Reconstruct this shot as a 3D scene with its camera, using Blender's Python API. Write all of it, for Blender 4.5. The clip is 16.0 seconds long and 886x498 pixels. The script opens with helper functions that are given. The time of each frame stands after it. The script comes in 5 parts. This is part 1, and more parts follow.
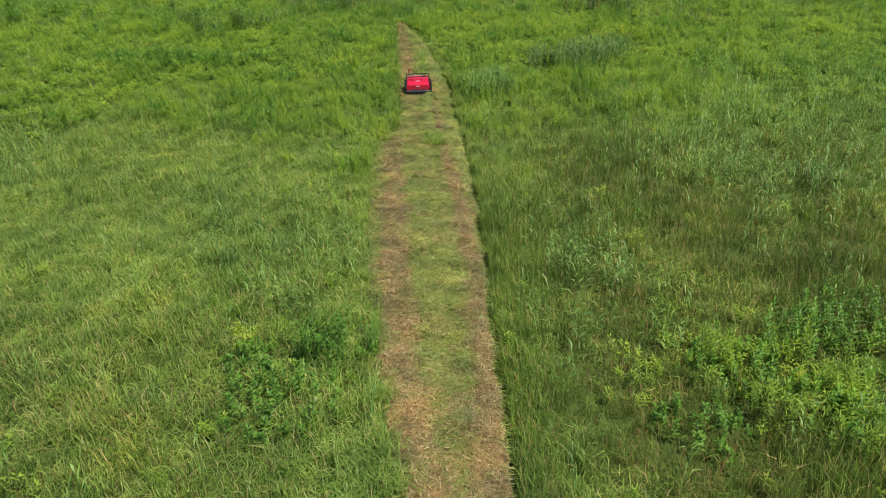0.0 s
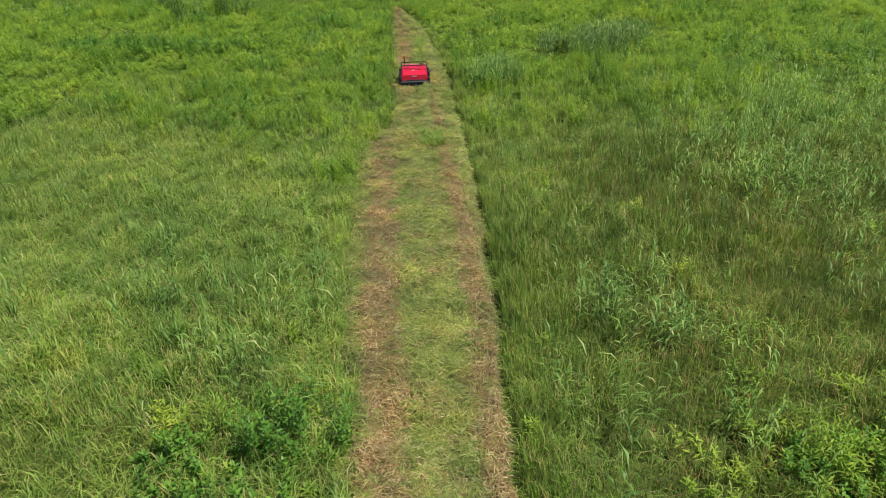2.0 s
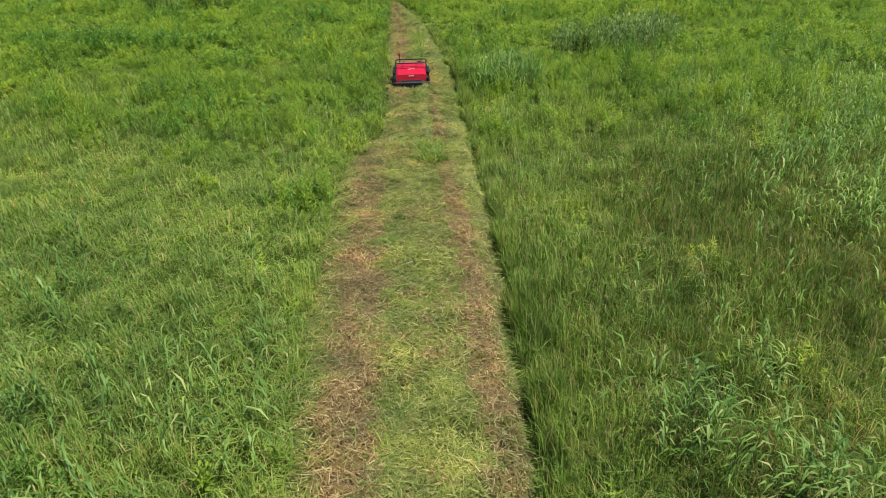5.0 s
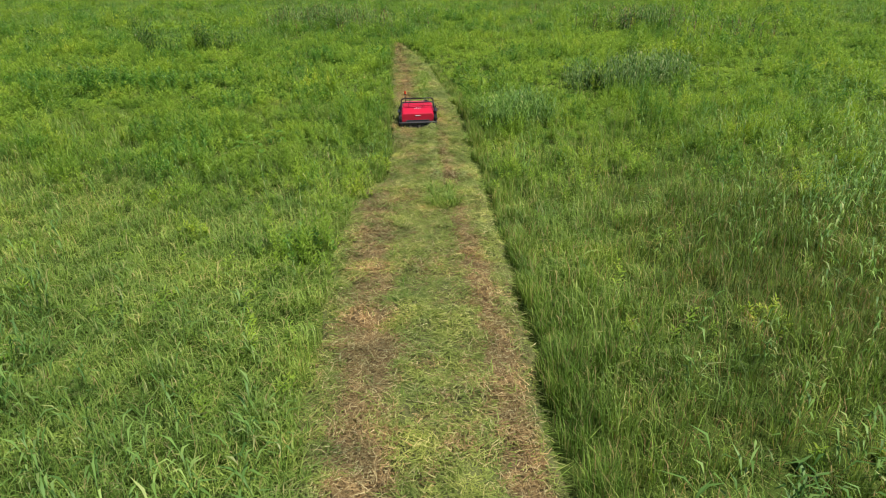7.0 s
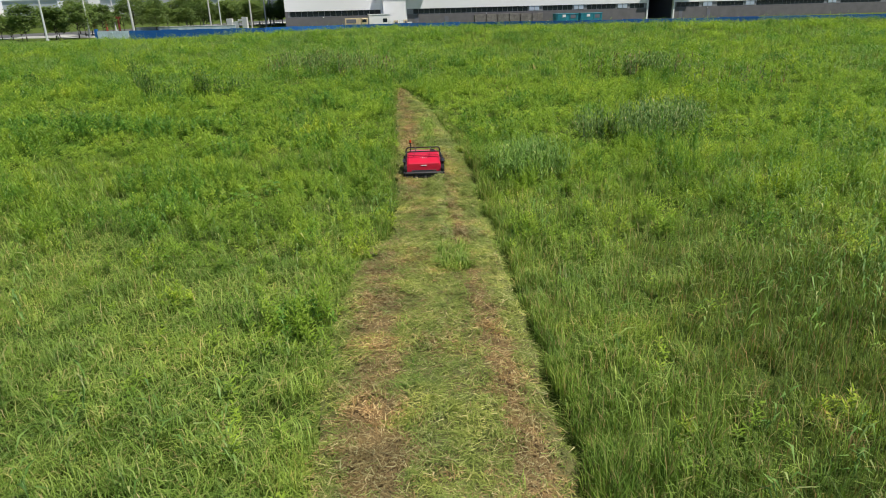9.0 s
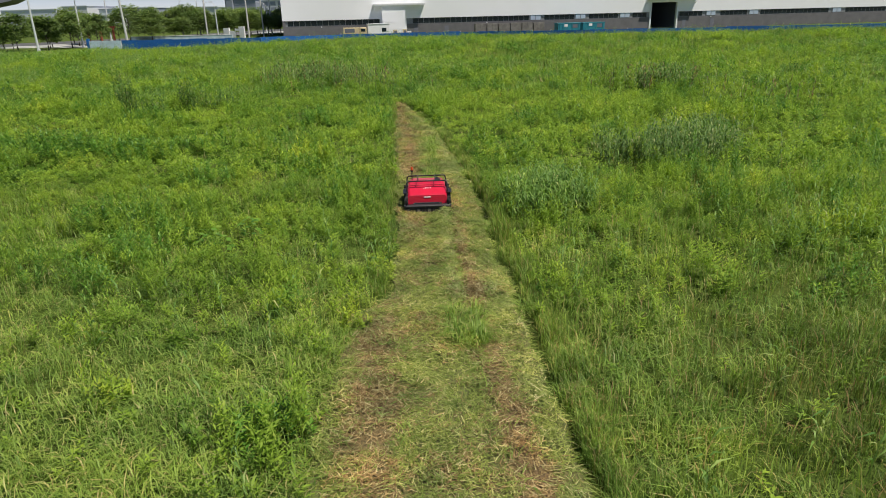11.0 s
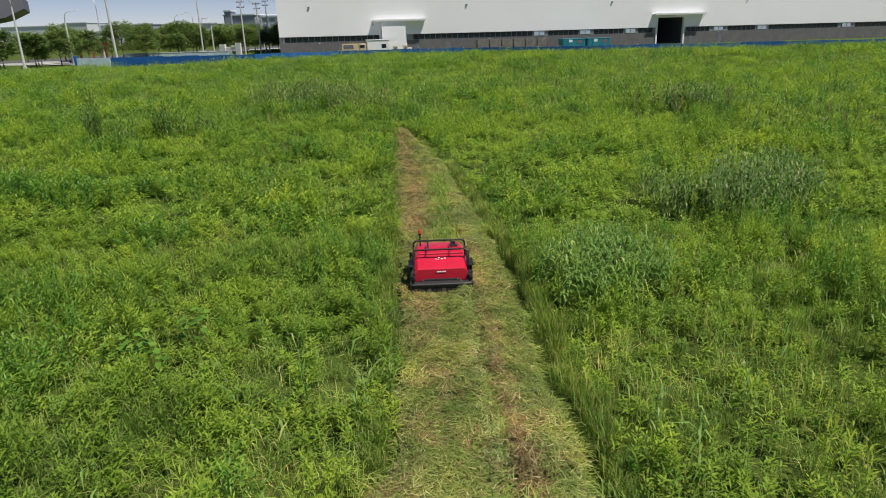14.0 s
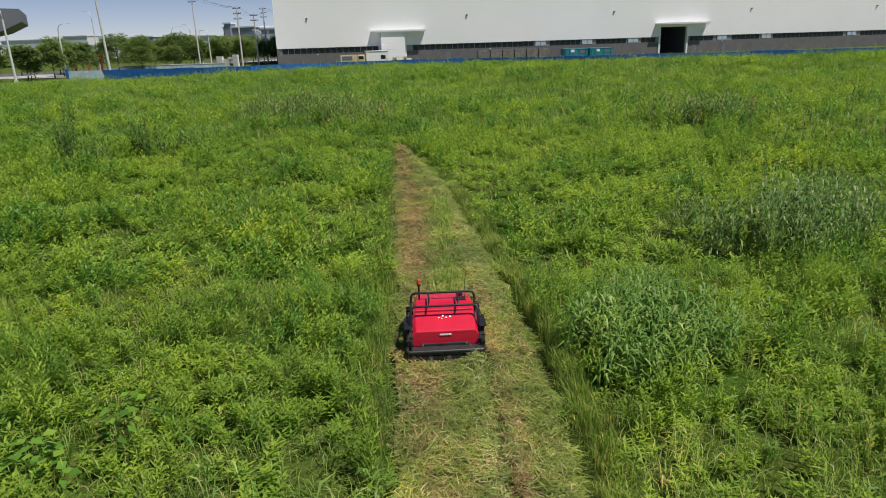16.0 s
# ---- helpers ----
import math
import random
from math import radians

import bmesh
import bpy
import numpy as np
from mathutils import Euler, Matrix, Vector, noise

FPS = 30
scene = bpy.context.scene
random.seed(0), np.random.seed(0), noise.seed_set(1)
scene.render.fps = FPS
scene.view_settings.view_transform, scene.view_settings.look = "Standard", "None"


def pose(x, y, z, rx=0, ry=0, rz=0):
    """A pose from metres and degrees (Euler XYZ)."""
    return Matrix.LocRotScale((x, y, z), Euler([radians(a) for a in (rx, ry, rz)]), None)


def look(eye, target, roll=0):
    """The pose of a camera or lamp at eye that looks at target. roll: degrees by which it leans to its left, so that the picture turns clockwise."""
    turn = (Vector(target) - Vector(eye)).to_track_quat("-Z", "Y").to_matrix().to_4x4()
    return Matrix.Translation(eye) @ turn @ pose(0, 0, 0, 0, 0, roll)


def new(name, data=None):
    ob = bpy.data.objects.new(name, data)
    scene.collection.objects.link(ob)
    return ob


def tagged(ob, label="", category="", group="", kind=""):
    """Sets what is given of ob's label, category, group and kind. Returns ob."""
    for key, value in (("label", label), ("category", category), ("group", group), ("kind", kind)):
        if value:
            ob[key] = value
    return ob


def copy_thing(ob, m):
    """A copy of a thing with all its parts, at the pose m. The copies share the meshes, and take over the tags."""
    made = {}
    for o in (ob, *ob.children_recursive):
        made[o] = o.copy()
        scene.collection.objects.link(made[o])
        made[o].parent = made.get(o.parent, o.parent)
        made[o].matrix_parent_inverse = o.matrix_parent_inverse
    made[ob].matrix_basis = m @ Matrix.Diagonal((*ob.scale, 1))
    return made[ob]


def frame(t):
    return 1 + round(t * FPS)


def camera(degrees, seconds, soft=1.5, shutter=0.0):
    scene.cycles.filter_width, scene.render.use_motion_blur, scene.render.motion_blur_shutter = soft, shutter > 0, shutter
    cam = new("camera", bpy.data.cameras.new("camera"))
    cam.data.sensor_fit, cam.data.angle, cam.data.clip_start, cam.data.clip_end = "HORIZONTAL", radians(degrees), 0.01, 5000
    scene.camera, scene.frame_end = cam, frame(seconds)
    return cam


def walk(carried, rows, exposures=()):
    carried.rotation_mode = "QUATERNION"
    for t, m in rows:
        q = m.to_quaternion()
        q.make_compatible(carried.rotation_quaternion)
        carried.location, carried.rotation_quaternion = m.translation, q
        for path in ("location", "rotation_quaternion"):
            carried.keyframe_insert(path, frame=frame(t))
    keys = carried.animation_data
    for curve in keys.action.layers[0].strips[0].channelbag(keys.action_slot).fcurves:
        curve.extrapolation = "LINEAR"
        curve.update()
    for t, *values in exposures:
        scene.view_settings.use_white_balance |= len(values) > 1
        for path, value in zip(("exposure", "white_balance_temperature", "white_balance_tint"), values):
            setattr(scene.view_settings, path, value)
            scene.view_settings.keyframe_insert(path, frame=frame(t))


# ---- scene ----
cam = camera(69.0, 16.0, soft=1.0)
PATH = [
    (0, (0.996, 1.509, 8.152), (0.931, 3.284, 7.233), -1.7),
    (0.5, (0.983, 2.592, 8.132), (0.917, 4.367, 7.213), -1.7),
    (1, (0.968, 3.59, 7.911), (0.9, 5.366, 6.994), -1.8),
    (1.5, (0.974, 4.454, 7.502), (0.904, 6.219, 6.564), -1.8),
    (2, (0.952, 5.248, 7.288), (0.882, 7.009, 6.342), -1.9),
    (2.5, (0.934, 6.106, 7.132), (0.864, 7.867, 6.188), -1.8),
    (3, (0.912, 6.967, 6.999), (0.843, 8.728, 6.054), -1.7),
    (3.5, (0.907, 7.824, 6.784), (0.836, 9.586, 5.84), -1.8),
    (3.7, (0.913, 8.125, 6.698), (0.841, 9.887, 5.755), -1.8),
    (5.8, (0.667, 10.381, 5.872), (0.597, 12.154, 4.95), -1.5),
    (6, (0.635, 10.536, 5.834), (0.564, 12.314, 4.923), -1.7),
    (6.5, (0.521, 10.903, 5.724), (0.45, 12.703, 4.855), -1.7),
    (7, (0.401, 11.238, 5.653), (0.334, 13.059, 4.828), -1.6),
    (7.5, (0.29, 11.586, 5.6), (0.226, 13.426, 4.818), -1.5),
    (8, (0.203, 11.886, 5.602), (0.139, 13.744, 4.864), -1.4),
    (8.5, (0.127, 12.289, 5.604), (0.065, 14.158, 4.894), -1.4),
    (8.7, (0.106, 12.482, 5.589), (0.044, 14.351, 4.881), -1.4),
    (10.8, (-0.179, 15.547, 5.522), (-0.238, 17.424, 4.835), -1.4),
    (11, (-0.218, 15.918, 5.525), (-0.277, 17.797, 4.842), -1.4),
    (11.5, (-0.291, 16.909, 5.506), (-0.351, 18.791, 4.83), -1.5),
    (12, (-0.373, 17.839, 5.494), (-0.432, 19.723, 4.826), -1.5),
    (12.5, (-0.458, 18.729, 5.481), (-0.517, 20.616, 4.82), -1.5),
    (13, (-0.552, 19.545, 5.47), (-0.611, 21.434, 4.816), -1.5),
    (13.5, (-0.637, 20.309, 5.471), (-0.696, 22.201, 4.825), -1.5),
    (14, (-0.756, 21.033, 5.484), (-0.814, 22.926, 4.843), -1.5),
    (14.5, (-0.846, 21.717, 5.456), (-0.903, 23.613, 4.823), -1.5),
    (15, (-0.868, 22.462, 5.407), (-0.926, 24.361, 4.782), -1.6),
    (15.5, (-0.88, 23.207, 5.368), (-0.939, 25.108, 4.751), -1.6),
    (16, (-0.888, 23.967, 5.347), (-0.948, 25.87, 4.736), -1.8),
]
walk(cam, [(t, look(eye, target, roll)) for t, eye, target, roll in PATH],
     [(0, 0.24, 6430, 10), (3.5, 0.25, 6430, 10), (8.0, 0.22, 6470, 10), (11.0, 0.1, 6650, 11), (16.0, -0.03, 6600, 11)])

# ---- world and sun ----
SUN_EL, SUN_AZ = radians(65), math.atan2(0.86, -0.51)   # azimuth from +y towards +x
world = bpy.data.worlds.new("world")
scene.world = world
world.use_nodes = True
wn = world.node_tree
sky = wn.nodes.new("ShaderNodeTexSky")
sky.sky_type, sky.sun_disc = "NISHITA", False
sky.sun_elevation, sky.sun_rotation = SUN_EL, SUN_AZ
sky.air_density, sky.dust_density, sky.ozone_density = 0.55, 0.0, 5.0
haze = wn.nodes.new("ShaderNodeMix")      # summer haze greys the whole sky evenly
haze.data_type, haze.blend_type = "RGBA", "MULTIPLY"
haze.inputs[0].default_value, haze.inputs[7].default_value = 1.0, (0.84, 0.67, 0.62, 1)
wn.links.new(sky.outputs[0], haze.inputs[6])
wn.links.new(haze.outputs[2], wn.nodes["Background"].inputs[0])
wn.nodes["Background"].inputs[1].default_value = 0.13
sun = new("sun", bpy.data.lights.new("sun", "SUN"))
sun.data.energy, sun.data.angle, sun.data.color = 5.0, radians(0.6), (1.0, 0.95, 0.86)
to_sun = Vector((math.sin(SUN_AZ) * math.cos(SUN_EL), math.cos(SUN_AZ) * math.cos(SUN_EL), math.sin(SUN_EL)))
sun.matrix_world = look(to_sun * 100, (0, 0, 0))


# ---- materials ----
def material(name):
    m = bpy.data.materials.new(name)
    m.use_nodes = True
    nt = m.node_tree
    return m, nt, nt.nodes["Principled BSDF"]


def ramp(nt, source, stops):
    r = nt.nodes.new("ShaderNodeValToRGB")
    els = r.color_ramp.elements
    while len(els) < len(stops):
        els.new(0.5)
    for e, (p, c) in zip(els, stops):
        e.position, e.color = p, (*c, 1)
    nt.links.new(source, r.inputs[0])
    return r.outputs[0]


def noise_tex(nt, scale, detail=4, rough=0.6, stretch=None):
    tex = nt.nodes.new("ShaderNodeTexNoise")
    tex.inputs["Scale"].default_value, tex.inputs["Detail"].default_value = scale, detail
    tex.inputs["Roughness"].default_value = rough
    geo = nt.nodes.new("ShaderNodeNewGeometry")
    src = geo.outputs["Position"]
    if stretch:
        mp = nt.nodes.new("ShaderNodeMapping")
        mp.inputs["Scale"].default_value = stretch
        nt.links.new(src, mp.inputs[0])
        src = mp.outputs[0]
    nt.links.new(src, tex.inputs["Vector"])
    return tex.outputs["Fac"]


def mixc(nt, fac, a, b, mode="MIX"):
    m = nt.nodes.new("ShaderNodeMix")
    m.data_type, m.blend_type = "RGBA", mode
    for sock, v in ((0, fac), (6, a), (7, b)):
        if hasattr(v, "links"):
            nt.links.new(v, m.inputs[sock])
        else:
            m.inputs[sock].default_value = v if sock == 0 else (*v, 1)
    return m.outputs[2]


def bump(nt, bsdf, height, strength, dist=0.02):
    b = nt.nodes.new("ShaderNodeBump")
    b.inputs["Strength"].default_value, b.inputs["Distance"].default_value = strength, dist
    nt.links.new(height, b.inputs["Height"])
    nt.links.new(b.outputs[0], bsdf.inputs["Normal"])


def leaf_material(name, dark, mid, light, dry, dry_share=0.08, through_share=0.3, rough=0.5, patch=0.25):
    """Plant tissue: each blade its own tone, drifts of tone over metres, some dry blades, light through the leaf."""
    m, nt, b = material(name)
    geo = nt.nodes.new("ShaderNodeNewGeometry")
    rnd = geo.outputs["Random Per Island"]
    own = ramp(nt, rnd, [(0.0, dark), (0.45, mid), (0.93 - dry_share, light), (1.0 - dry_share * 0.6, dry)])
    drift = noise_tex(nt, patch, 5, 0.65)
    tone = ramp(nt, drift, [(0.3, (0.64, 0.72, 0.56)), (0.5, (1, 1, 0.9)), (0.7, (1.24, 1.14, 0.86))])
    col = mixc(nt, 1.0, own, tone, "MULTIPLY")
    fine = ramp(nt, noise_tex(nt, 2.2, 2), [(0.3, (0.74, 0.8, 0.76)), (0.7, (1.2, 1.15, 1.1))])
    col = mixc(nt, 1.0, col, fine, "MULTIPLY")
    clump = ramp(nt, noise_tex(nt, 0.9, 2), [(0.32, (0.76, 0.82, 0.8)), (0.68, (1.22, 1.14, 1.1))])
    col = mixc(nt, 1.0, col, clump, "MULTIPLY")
    nt.links.new(col, b.inputs["Base Color"])
    b.inputs["Roughness"].default_value = rough
    b.inputs["Specular IOR Level"].default_value = 0.25
    tr = nt.nodes.new("ShaderNodeBsdfTranslucent")
    nt.links.new(mixc(nt, 1.0, col, (1.08, 1.2, 0.68), "MULTIPLY"), tr.inputs[0])
    mx = nt.nodes.new("ShaderNodeMixShader")
    mx.inputs[0].default_value = through_share
    nt.links.new(b.outputs[0], mx.inputs[1])
    nt.links.new(tr.outputs[0], mx.inputs[2])
    nt.links.new(mx.outputs[0], nt.nodes["Material Output"].inputs[0])
    return m


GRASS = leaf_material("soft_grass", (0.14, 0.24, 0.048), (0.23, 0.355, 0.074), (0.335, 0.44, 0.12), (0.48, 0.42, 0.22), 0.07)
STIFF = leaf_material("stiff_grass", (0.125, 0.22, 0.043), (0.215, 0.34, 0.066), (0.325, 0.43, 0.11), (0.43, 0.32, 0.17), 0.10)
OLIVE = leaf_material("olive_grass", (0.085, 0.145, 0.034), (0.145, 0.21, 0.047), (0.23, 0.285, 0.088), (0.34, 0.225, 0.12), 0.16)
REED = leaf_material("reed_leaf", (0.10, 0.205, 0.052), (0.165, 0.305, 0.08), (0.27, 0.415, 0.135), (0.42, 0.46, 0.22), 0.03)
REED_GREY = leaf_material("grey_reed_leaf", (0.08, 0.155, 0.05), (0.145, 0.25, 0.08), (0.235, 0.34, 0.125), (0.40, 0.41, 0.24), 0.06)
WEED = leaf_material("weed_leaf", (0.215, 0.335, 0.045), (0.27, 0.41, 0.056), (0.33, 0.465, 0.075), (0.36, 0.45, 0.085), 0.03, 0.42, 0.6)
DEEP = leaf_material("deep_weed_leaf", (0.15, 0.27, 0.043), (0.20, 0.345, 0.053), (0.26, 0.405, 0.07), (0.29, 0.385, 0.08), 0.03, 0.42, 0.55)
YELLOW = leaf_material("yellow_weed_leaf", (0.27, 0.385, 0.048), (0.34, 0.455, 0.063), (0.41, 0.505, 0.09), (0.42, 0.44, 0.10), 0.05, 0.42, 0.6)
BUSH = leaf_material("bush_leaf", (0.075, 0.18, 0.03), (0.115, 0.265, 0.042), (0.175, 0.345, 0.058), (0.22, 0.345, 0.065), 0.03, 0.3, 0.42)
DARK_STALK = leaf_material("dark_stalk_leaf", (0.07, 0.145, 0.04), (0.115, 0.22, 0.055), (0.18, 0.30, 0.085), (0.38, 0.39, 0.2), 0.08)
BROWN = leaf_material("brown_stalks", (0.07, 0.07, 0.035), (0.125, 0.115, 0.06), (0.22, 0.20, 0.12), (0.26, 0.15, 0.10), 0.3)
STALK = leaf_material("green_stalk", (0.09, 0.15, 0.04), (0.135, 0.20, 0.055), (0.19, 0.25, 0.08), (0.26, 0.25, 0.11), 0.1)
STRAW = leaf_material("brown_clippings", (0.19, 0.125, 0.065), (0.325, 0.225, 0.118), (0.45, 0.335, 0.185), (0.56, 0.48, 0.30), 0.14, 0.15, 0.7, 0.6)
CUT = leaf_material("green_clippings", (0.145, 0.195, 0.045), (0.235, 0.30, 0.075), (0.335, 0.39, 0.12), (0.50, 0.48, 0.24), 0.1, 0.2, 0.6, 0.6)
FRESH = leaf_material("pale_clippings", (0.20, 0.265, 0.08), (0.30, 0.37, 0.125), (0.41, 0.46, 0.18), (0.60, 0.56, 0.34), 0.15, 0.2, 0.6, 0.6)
UNDER, unt, ub = material("undergrowth")
u1 = ramp(unt, noise_tex(unt, 0.8, 7, 0.7), [(0.3, (0.06, 0.13, 0.022)), (0.5, (0.105, 0.205, 0.034)), (0.7, (0.155, 0.255, 0.046))])
u2 = ramp(unt, noise_tex(unt, 26, 5, 0.8), [(0.3, (0.3, 0.32, 0.3)), (0.7, (1.6, 1.55, 1.4))])
unt.links.new(mixc(unt, 1.0, u1, u2, "MULTIPLY"), ub.inputs["Base Color"])
ub.inputs["Roughness"].default_value, ub.inputs["Specular IOR Level"].default_value = 1.0, 0.0
bump(unt, ub, noise_tex(unt, 22, 5, 0.8), 1.0, 0.12)
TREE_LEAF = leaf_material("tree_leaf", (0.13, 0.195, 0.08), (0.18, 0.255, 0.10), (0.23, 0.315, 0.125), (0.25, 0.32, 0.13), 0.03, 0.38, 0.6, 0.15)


def plain(name, color, rough=0.5, metal=0.0, var=0.12, scale=3.0, grain=0.0, spec=0.5):
    m, nt, b = material(name)
    lo = tuple(c * (1 - var) for c in color)
    hi = tuple(min(1, c * (1 + var)) for c in color)
    big = ramp(nt, noise_tex(nt, scale, 5), [(0.3, lo), (0.7, hi)])
    nt.links.new(big, b.inputs["Base Color"])
    b.inputs["Roughness"].default_value, b.inputs["Metallic"].default_value = rough, metal
    b.inputs["Specular IOR Level"].default_value = spec
    if grain:
        bump(nt, b, noise_tex(nt, 90, 3), grain, 0.004)
    return m


RED = plain("red_painted_steel", (0.6, 0.010, 0.042), 0.38, 0, 0.08, 4)
RED.node_tree.nodes["Principled BSDF"].inputs["Coat Weight"].default_value = 0.4
RED.node_tree.nodes["Principled BSDF"].inputs["Coat Roughness"].default_value = 0.12
BLACK = plain("black_powder_coat", (0.012, 0.012, 0.014), 0.42, 0, 0.3, 8)
DARK = plain("dark_grey_steel", (0.05, 0.052, 0.056), 0.45, 0.4, 0.25, 10)
RUBBER = plain("dusty_black_rubber", (0.022, 0.021, 0.02), 0.8, 0, 0.4, 12, 0.4)
DUST = plain("dusty_steel", (0.13, 0.125, 0.11), 0.6, 0.2, 0.5, 18)
WHITE = plain("white_paint", (0.8, 0.8, 0.8), 0.5, 0, 0.03, 1)
ORANGE = plain("orange_lens", (0.7, 0.09, 0.03), 0.25, 0, 0.05, 5)
CLAD = plain("white_metal_cladding", (0.82, 0.83, 0.845), 0.55, 0, 0.025, 0.08)
PLINTH = plain("grey_brick_plinth", (0.135, 0.132, 0.138), 0.85, 0, 0.14, 0.6, 0.2)
GLASS_DARK = plain("dark_window_glass", (0.014, 0.022, 0.026), 0.12, 0, 0.3, 0.7, 0.0, 0.3)
LOUVRE = plain("pale_blue_louvre", (0.4, 0.48, 0.58), 0.5, 0, 0.08, 1)
FRAME = plain("grey_window_frame", (0.24, 0.25, 0.26), 0.5, 0.3, 0.1, 2)
BLUE = plain("blue_hoarding_sheet", (0.012, 0.125, 0.42), 0.5, 0, 0.12, 0.5)
PALE = plain("pale_hoarding_sheet", (0.5, 0.62, 0.68), 0.5, 0, 0.2, 0.8)
TEAL = plain("teal_painted_steel", (0.015, 0.2, 0.26), 0.5, 0, 0.2, 1.2)
CREAM = plain("cream_painted_steel", (0.62, 0.5, 0.3), 0.5, 0, 0.15, 1.2)
TIMBER = plain("weathered_timber", (0.21, 0.195, 0.18), 0.8, 0, 0.3, 1.4)
CONCRETE = plain("pole_concrete", (0.56, 0.55, 0.53), 0.8, 0, 0.12, 1.5)
STEEL = plain("galvanised_white_steel", (0.66, 0.67, 0.68), 0.45, 0.1, 0.06, 1.5)
BARK = plain("bark", (0.09, 0.075, 0.06), 0.9, 0, 0.3, 4, 0.5)
STAND = plain("slate_grey_cladding", (0.14, 0.145, 0.175), 0.6, 0, 0.08, 0.1)
# distance haze is mixed into the grey and the dark below, pale and bluish
HAZED_GREY = plain("hazed_grey_cladding", (0.66, 0.7, 0.76), 0.7, 0, 0.08, 0.05)
FAR_WHITE = plain("far_white_cladding", (0.62, 0.64, 0.66), 0.7, 0, 0.06, 0.05)
HAZED_DARK = plain("hazed_dark_roof", (0.27, 0.3, 0.36), 0.7, 0, 0.08, 0.05)
ASPHALT = plain("asphalt", (0.09, 0.09, 0.09), 0.85, 0, 0.15, 0.4, 0.3)
PAVING = plain("pale_concrete_paving", (0.42, 0.42, 0.4), 0.8, 0, 0.12, 0.3)
RUST = plain("rust_red_steel", (0.33, 0.085, 0.05), 0.7, 0, 0.25, 1)

GROUND, gnt, gb = material("meadow_soil")
g1 = ramp(gnt, noise_tex(gnt, 0.35, 8, 0.7), [(0.3, (0.055, 0.09, 0.02)), (0.5, (0.085, 0.13, 0.028)), (0.7, (0.125, 0.155, 0.04))])
g2 = ramp(gnt, noise_tex(gnt, 9, 6, 0.75), [(0.3, (0.45, 0.45, 0.45)), (0.7, (1.35, 1.3, 1.2))])
gnt.links.new(mixc(gnt, 1.0, g1, g2, "MULTIPLY"), gb.inputs["Base Color"])
gb.inputs["Roughness"].default_value, gb.inputs["Specular IOR Level"].default_value = 1.0, 0.05
bump(gnt, gb, noise_tex(gnt, 14, 6, 0.7), 0.9, 0.05)

MOWN, mnt, mb = material("mown_thatch")
lane = mnt.nodes.new("ShaderNodeAttribute")      # how brown the thatch lies there
lane.attribute_name = "brownness"
m1 = ramp(mnt, noise_tex(mnt, 1.1, 7, 0.7, (1, 0.45, 1)), [(0.3, (0.125, 0.145, 0.045)), (0.7, (0.175, 0.205, 0.06))])
m3 = ramp(mnt, noise_tex(mnt, 1.7, 7, 0.7, (1, 0.45, 1)), [(0.3, (0.175, 0.118, 0.06)), (0.7, (0.26, 0.185, 0.09))])
m2 = ramp(mnt, noise_tex(mnt, 38, 6, 0.8), [(0.32, (0.42, 0.42, 0.42)), (0.68, (1.5, 1.45, 1.35))])
mnt.links.new(mixc(mnt, 1.0, mixc(mnt, lane.outputs["Fac"], m1, m3), m2, "MULTIPLY"), mb.inputs["Base Color"])
mb.inputs["Roughness"].default_value = 0.95
bump(mnt, mb, noise_tex(mnt, 45, 5, 0.75), 1.0, 0.03)


# ---- mesh helpers ----
def part(name, bm, mat, parent, label=""):
    me = bpy.data.meshes.new(name)
    bm.to_mesh(me)
    bm.free()
    me.materials.append(mat)
    ob = new(name, me)
    ob.parent = parent
    return tagged(ob, label)


def thing(name, m, label, category, group="", kind=""):
    ob = new(name)
    ob.matrix_world = m
    return tagged(ob, label, category, group, kind)


def box(bm, lo, hi, bevel=0.0, m=None):
    size = [h - l for l, h in zip(lo, hi)]
    mid = [(h + l) / 2 for l, h in zip(lo, hi)]
    mat = Matrix.Translation(mid) @ Matrix.Diagonal((*size, 1))
    vs = bmesh.ops.create_cube(bm, size=1, matrix=(m @ mat) if m else mat)["verts"]
    if bevel:
        es = list({e for v in vs for e in v.link_edges})
        bmesh.ops.bevel(bm, geom=es, offset=bevel, segments=2, affect="EDGES", profile=0.5)
    return bm


def boxed(*args, **kw):
    return box(bmesh.new(), *args, **kw)


def rod(bm, a, b, r0, r1=None, seg=8):
    a, b = Vector(a), Vector(b)
    r1 = r0 if r1 is None else r1
    turn = (b - a).to_track_quat("Z", "Y").to_matrix().to_4x4()
    m = Matrix.Translation((a + b) / 2) @ turn
    bmesh.ops.create_cone(bm, cap_ends=True, segments=seg, radius1=r0, radius2=r1, depth=(b - a).length, matrix=m)
    return bm


def tube(bm, pts, r, seg=8, r1=None):
    """A bent pipe through the points."""
    pts = [Vector(p) for p in pts]
    rings = []
    for i, p in enumerate(pts):
        d = (pts[min(i + 1, len(pts) - 1)] - pts[max(i - 1, 0)]).normalized()
        q = d.to_track_quat("Z", "Y")
        rr = r if r1 is None else r + (r1 - r) * i / (len(pts) - 1)
        rings.append([bm.verts.new(p + q @ Vector((rr * math.cos(2 * math.pi * k / seg), rr * math.sin(2 * math.pi * k / seg), 0))) for k in range(seg)])
    for a, b in zip(rings, rings[1:]):
        for k in range(seg):
            f = bm.faces.new((a[k], a[(k + 1) % seg], b[(k + 1) % seg], b[k]))
            f.smooth = True
    bm.faces.new(rings[0][::-1])
    bm.faces.new(rings[-1])
    return bm


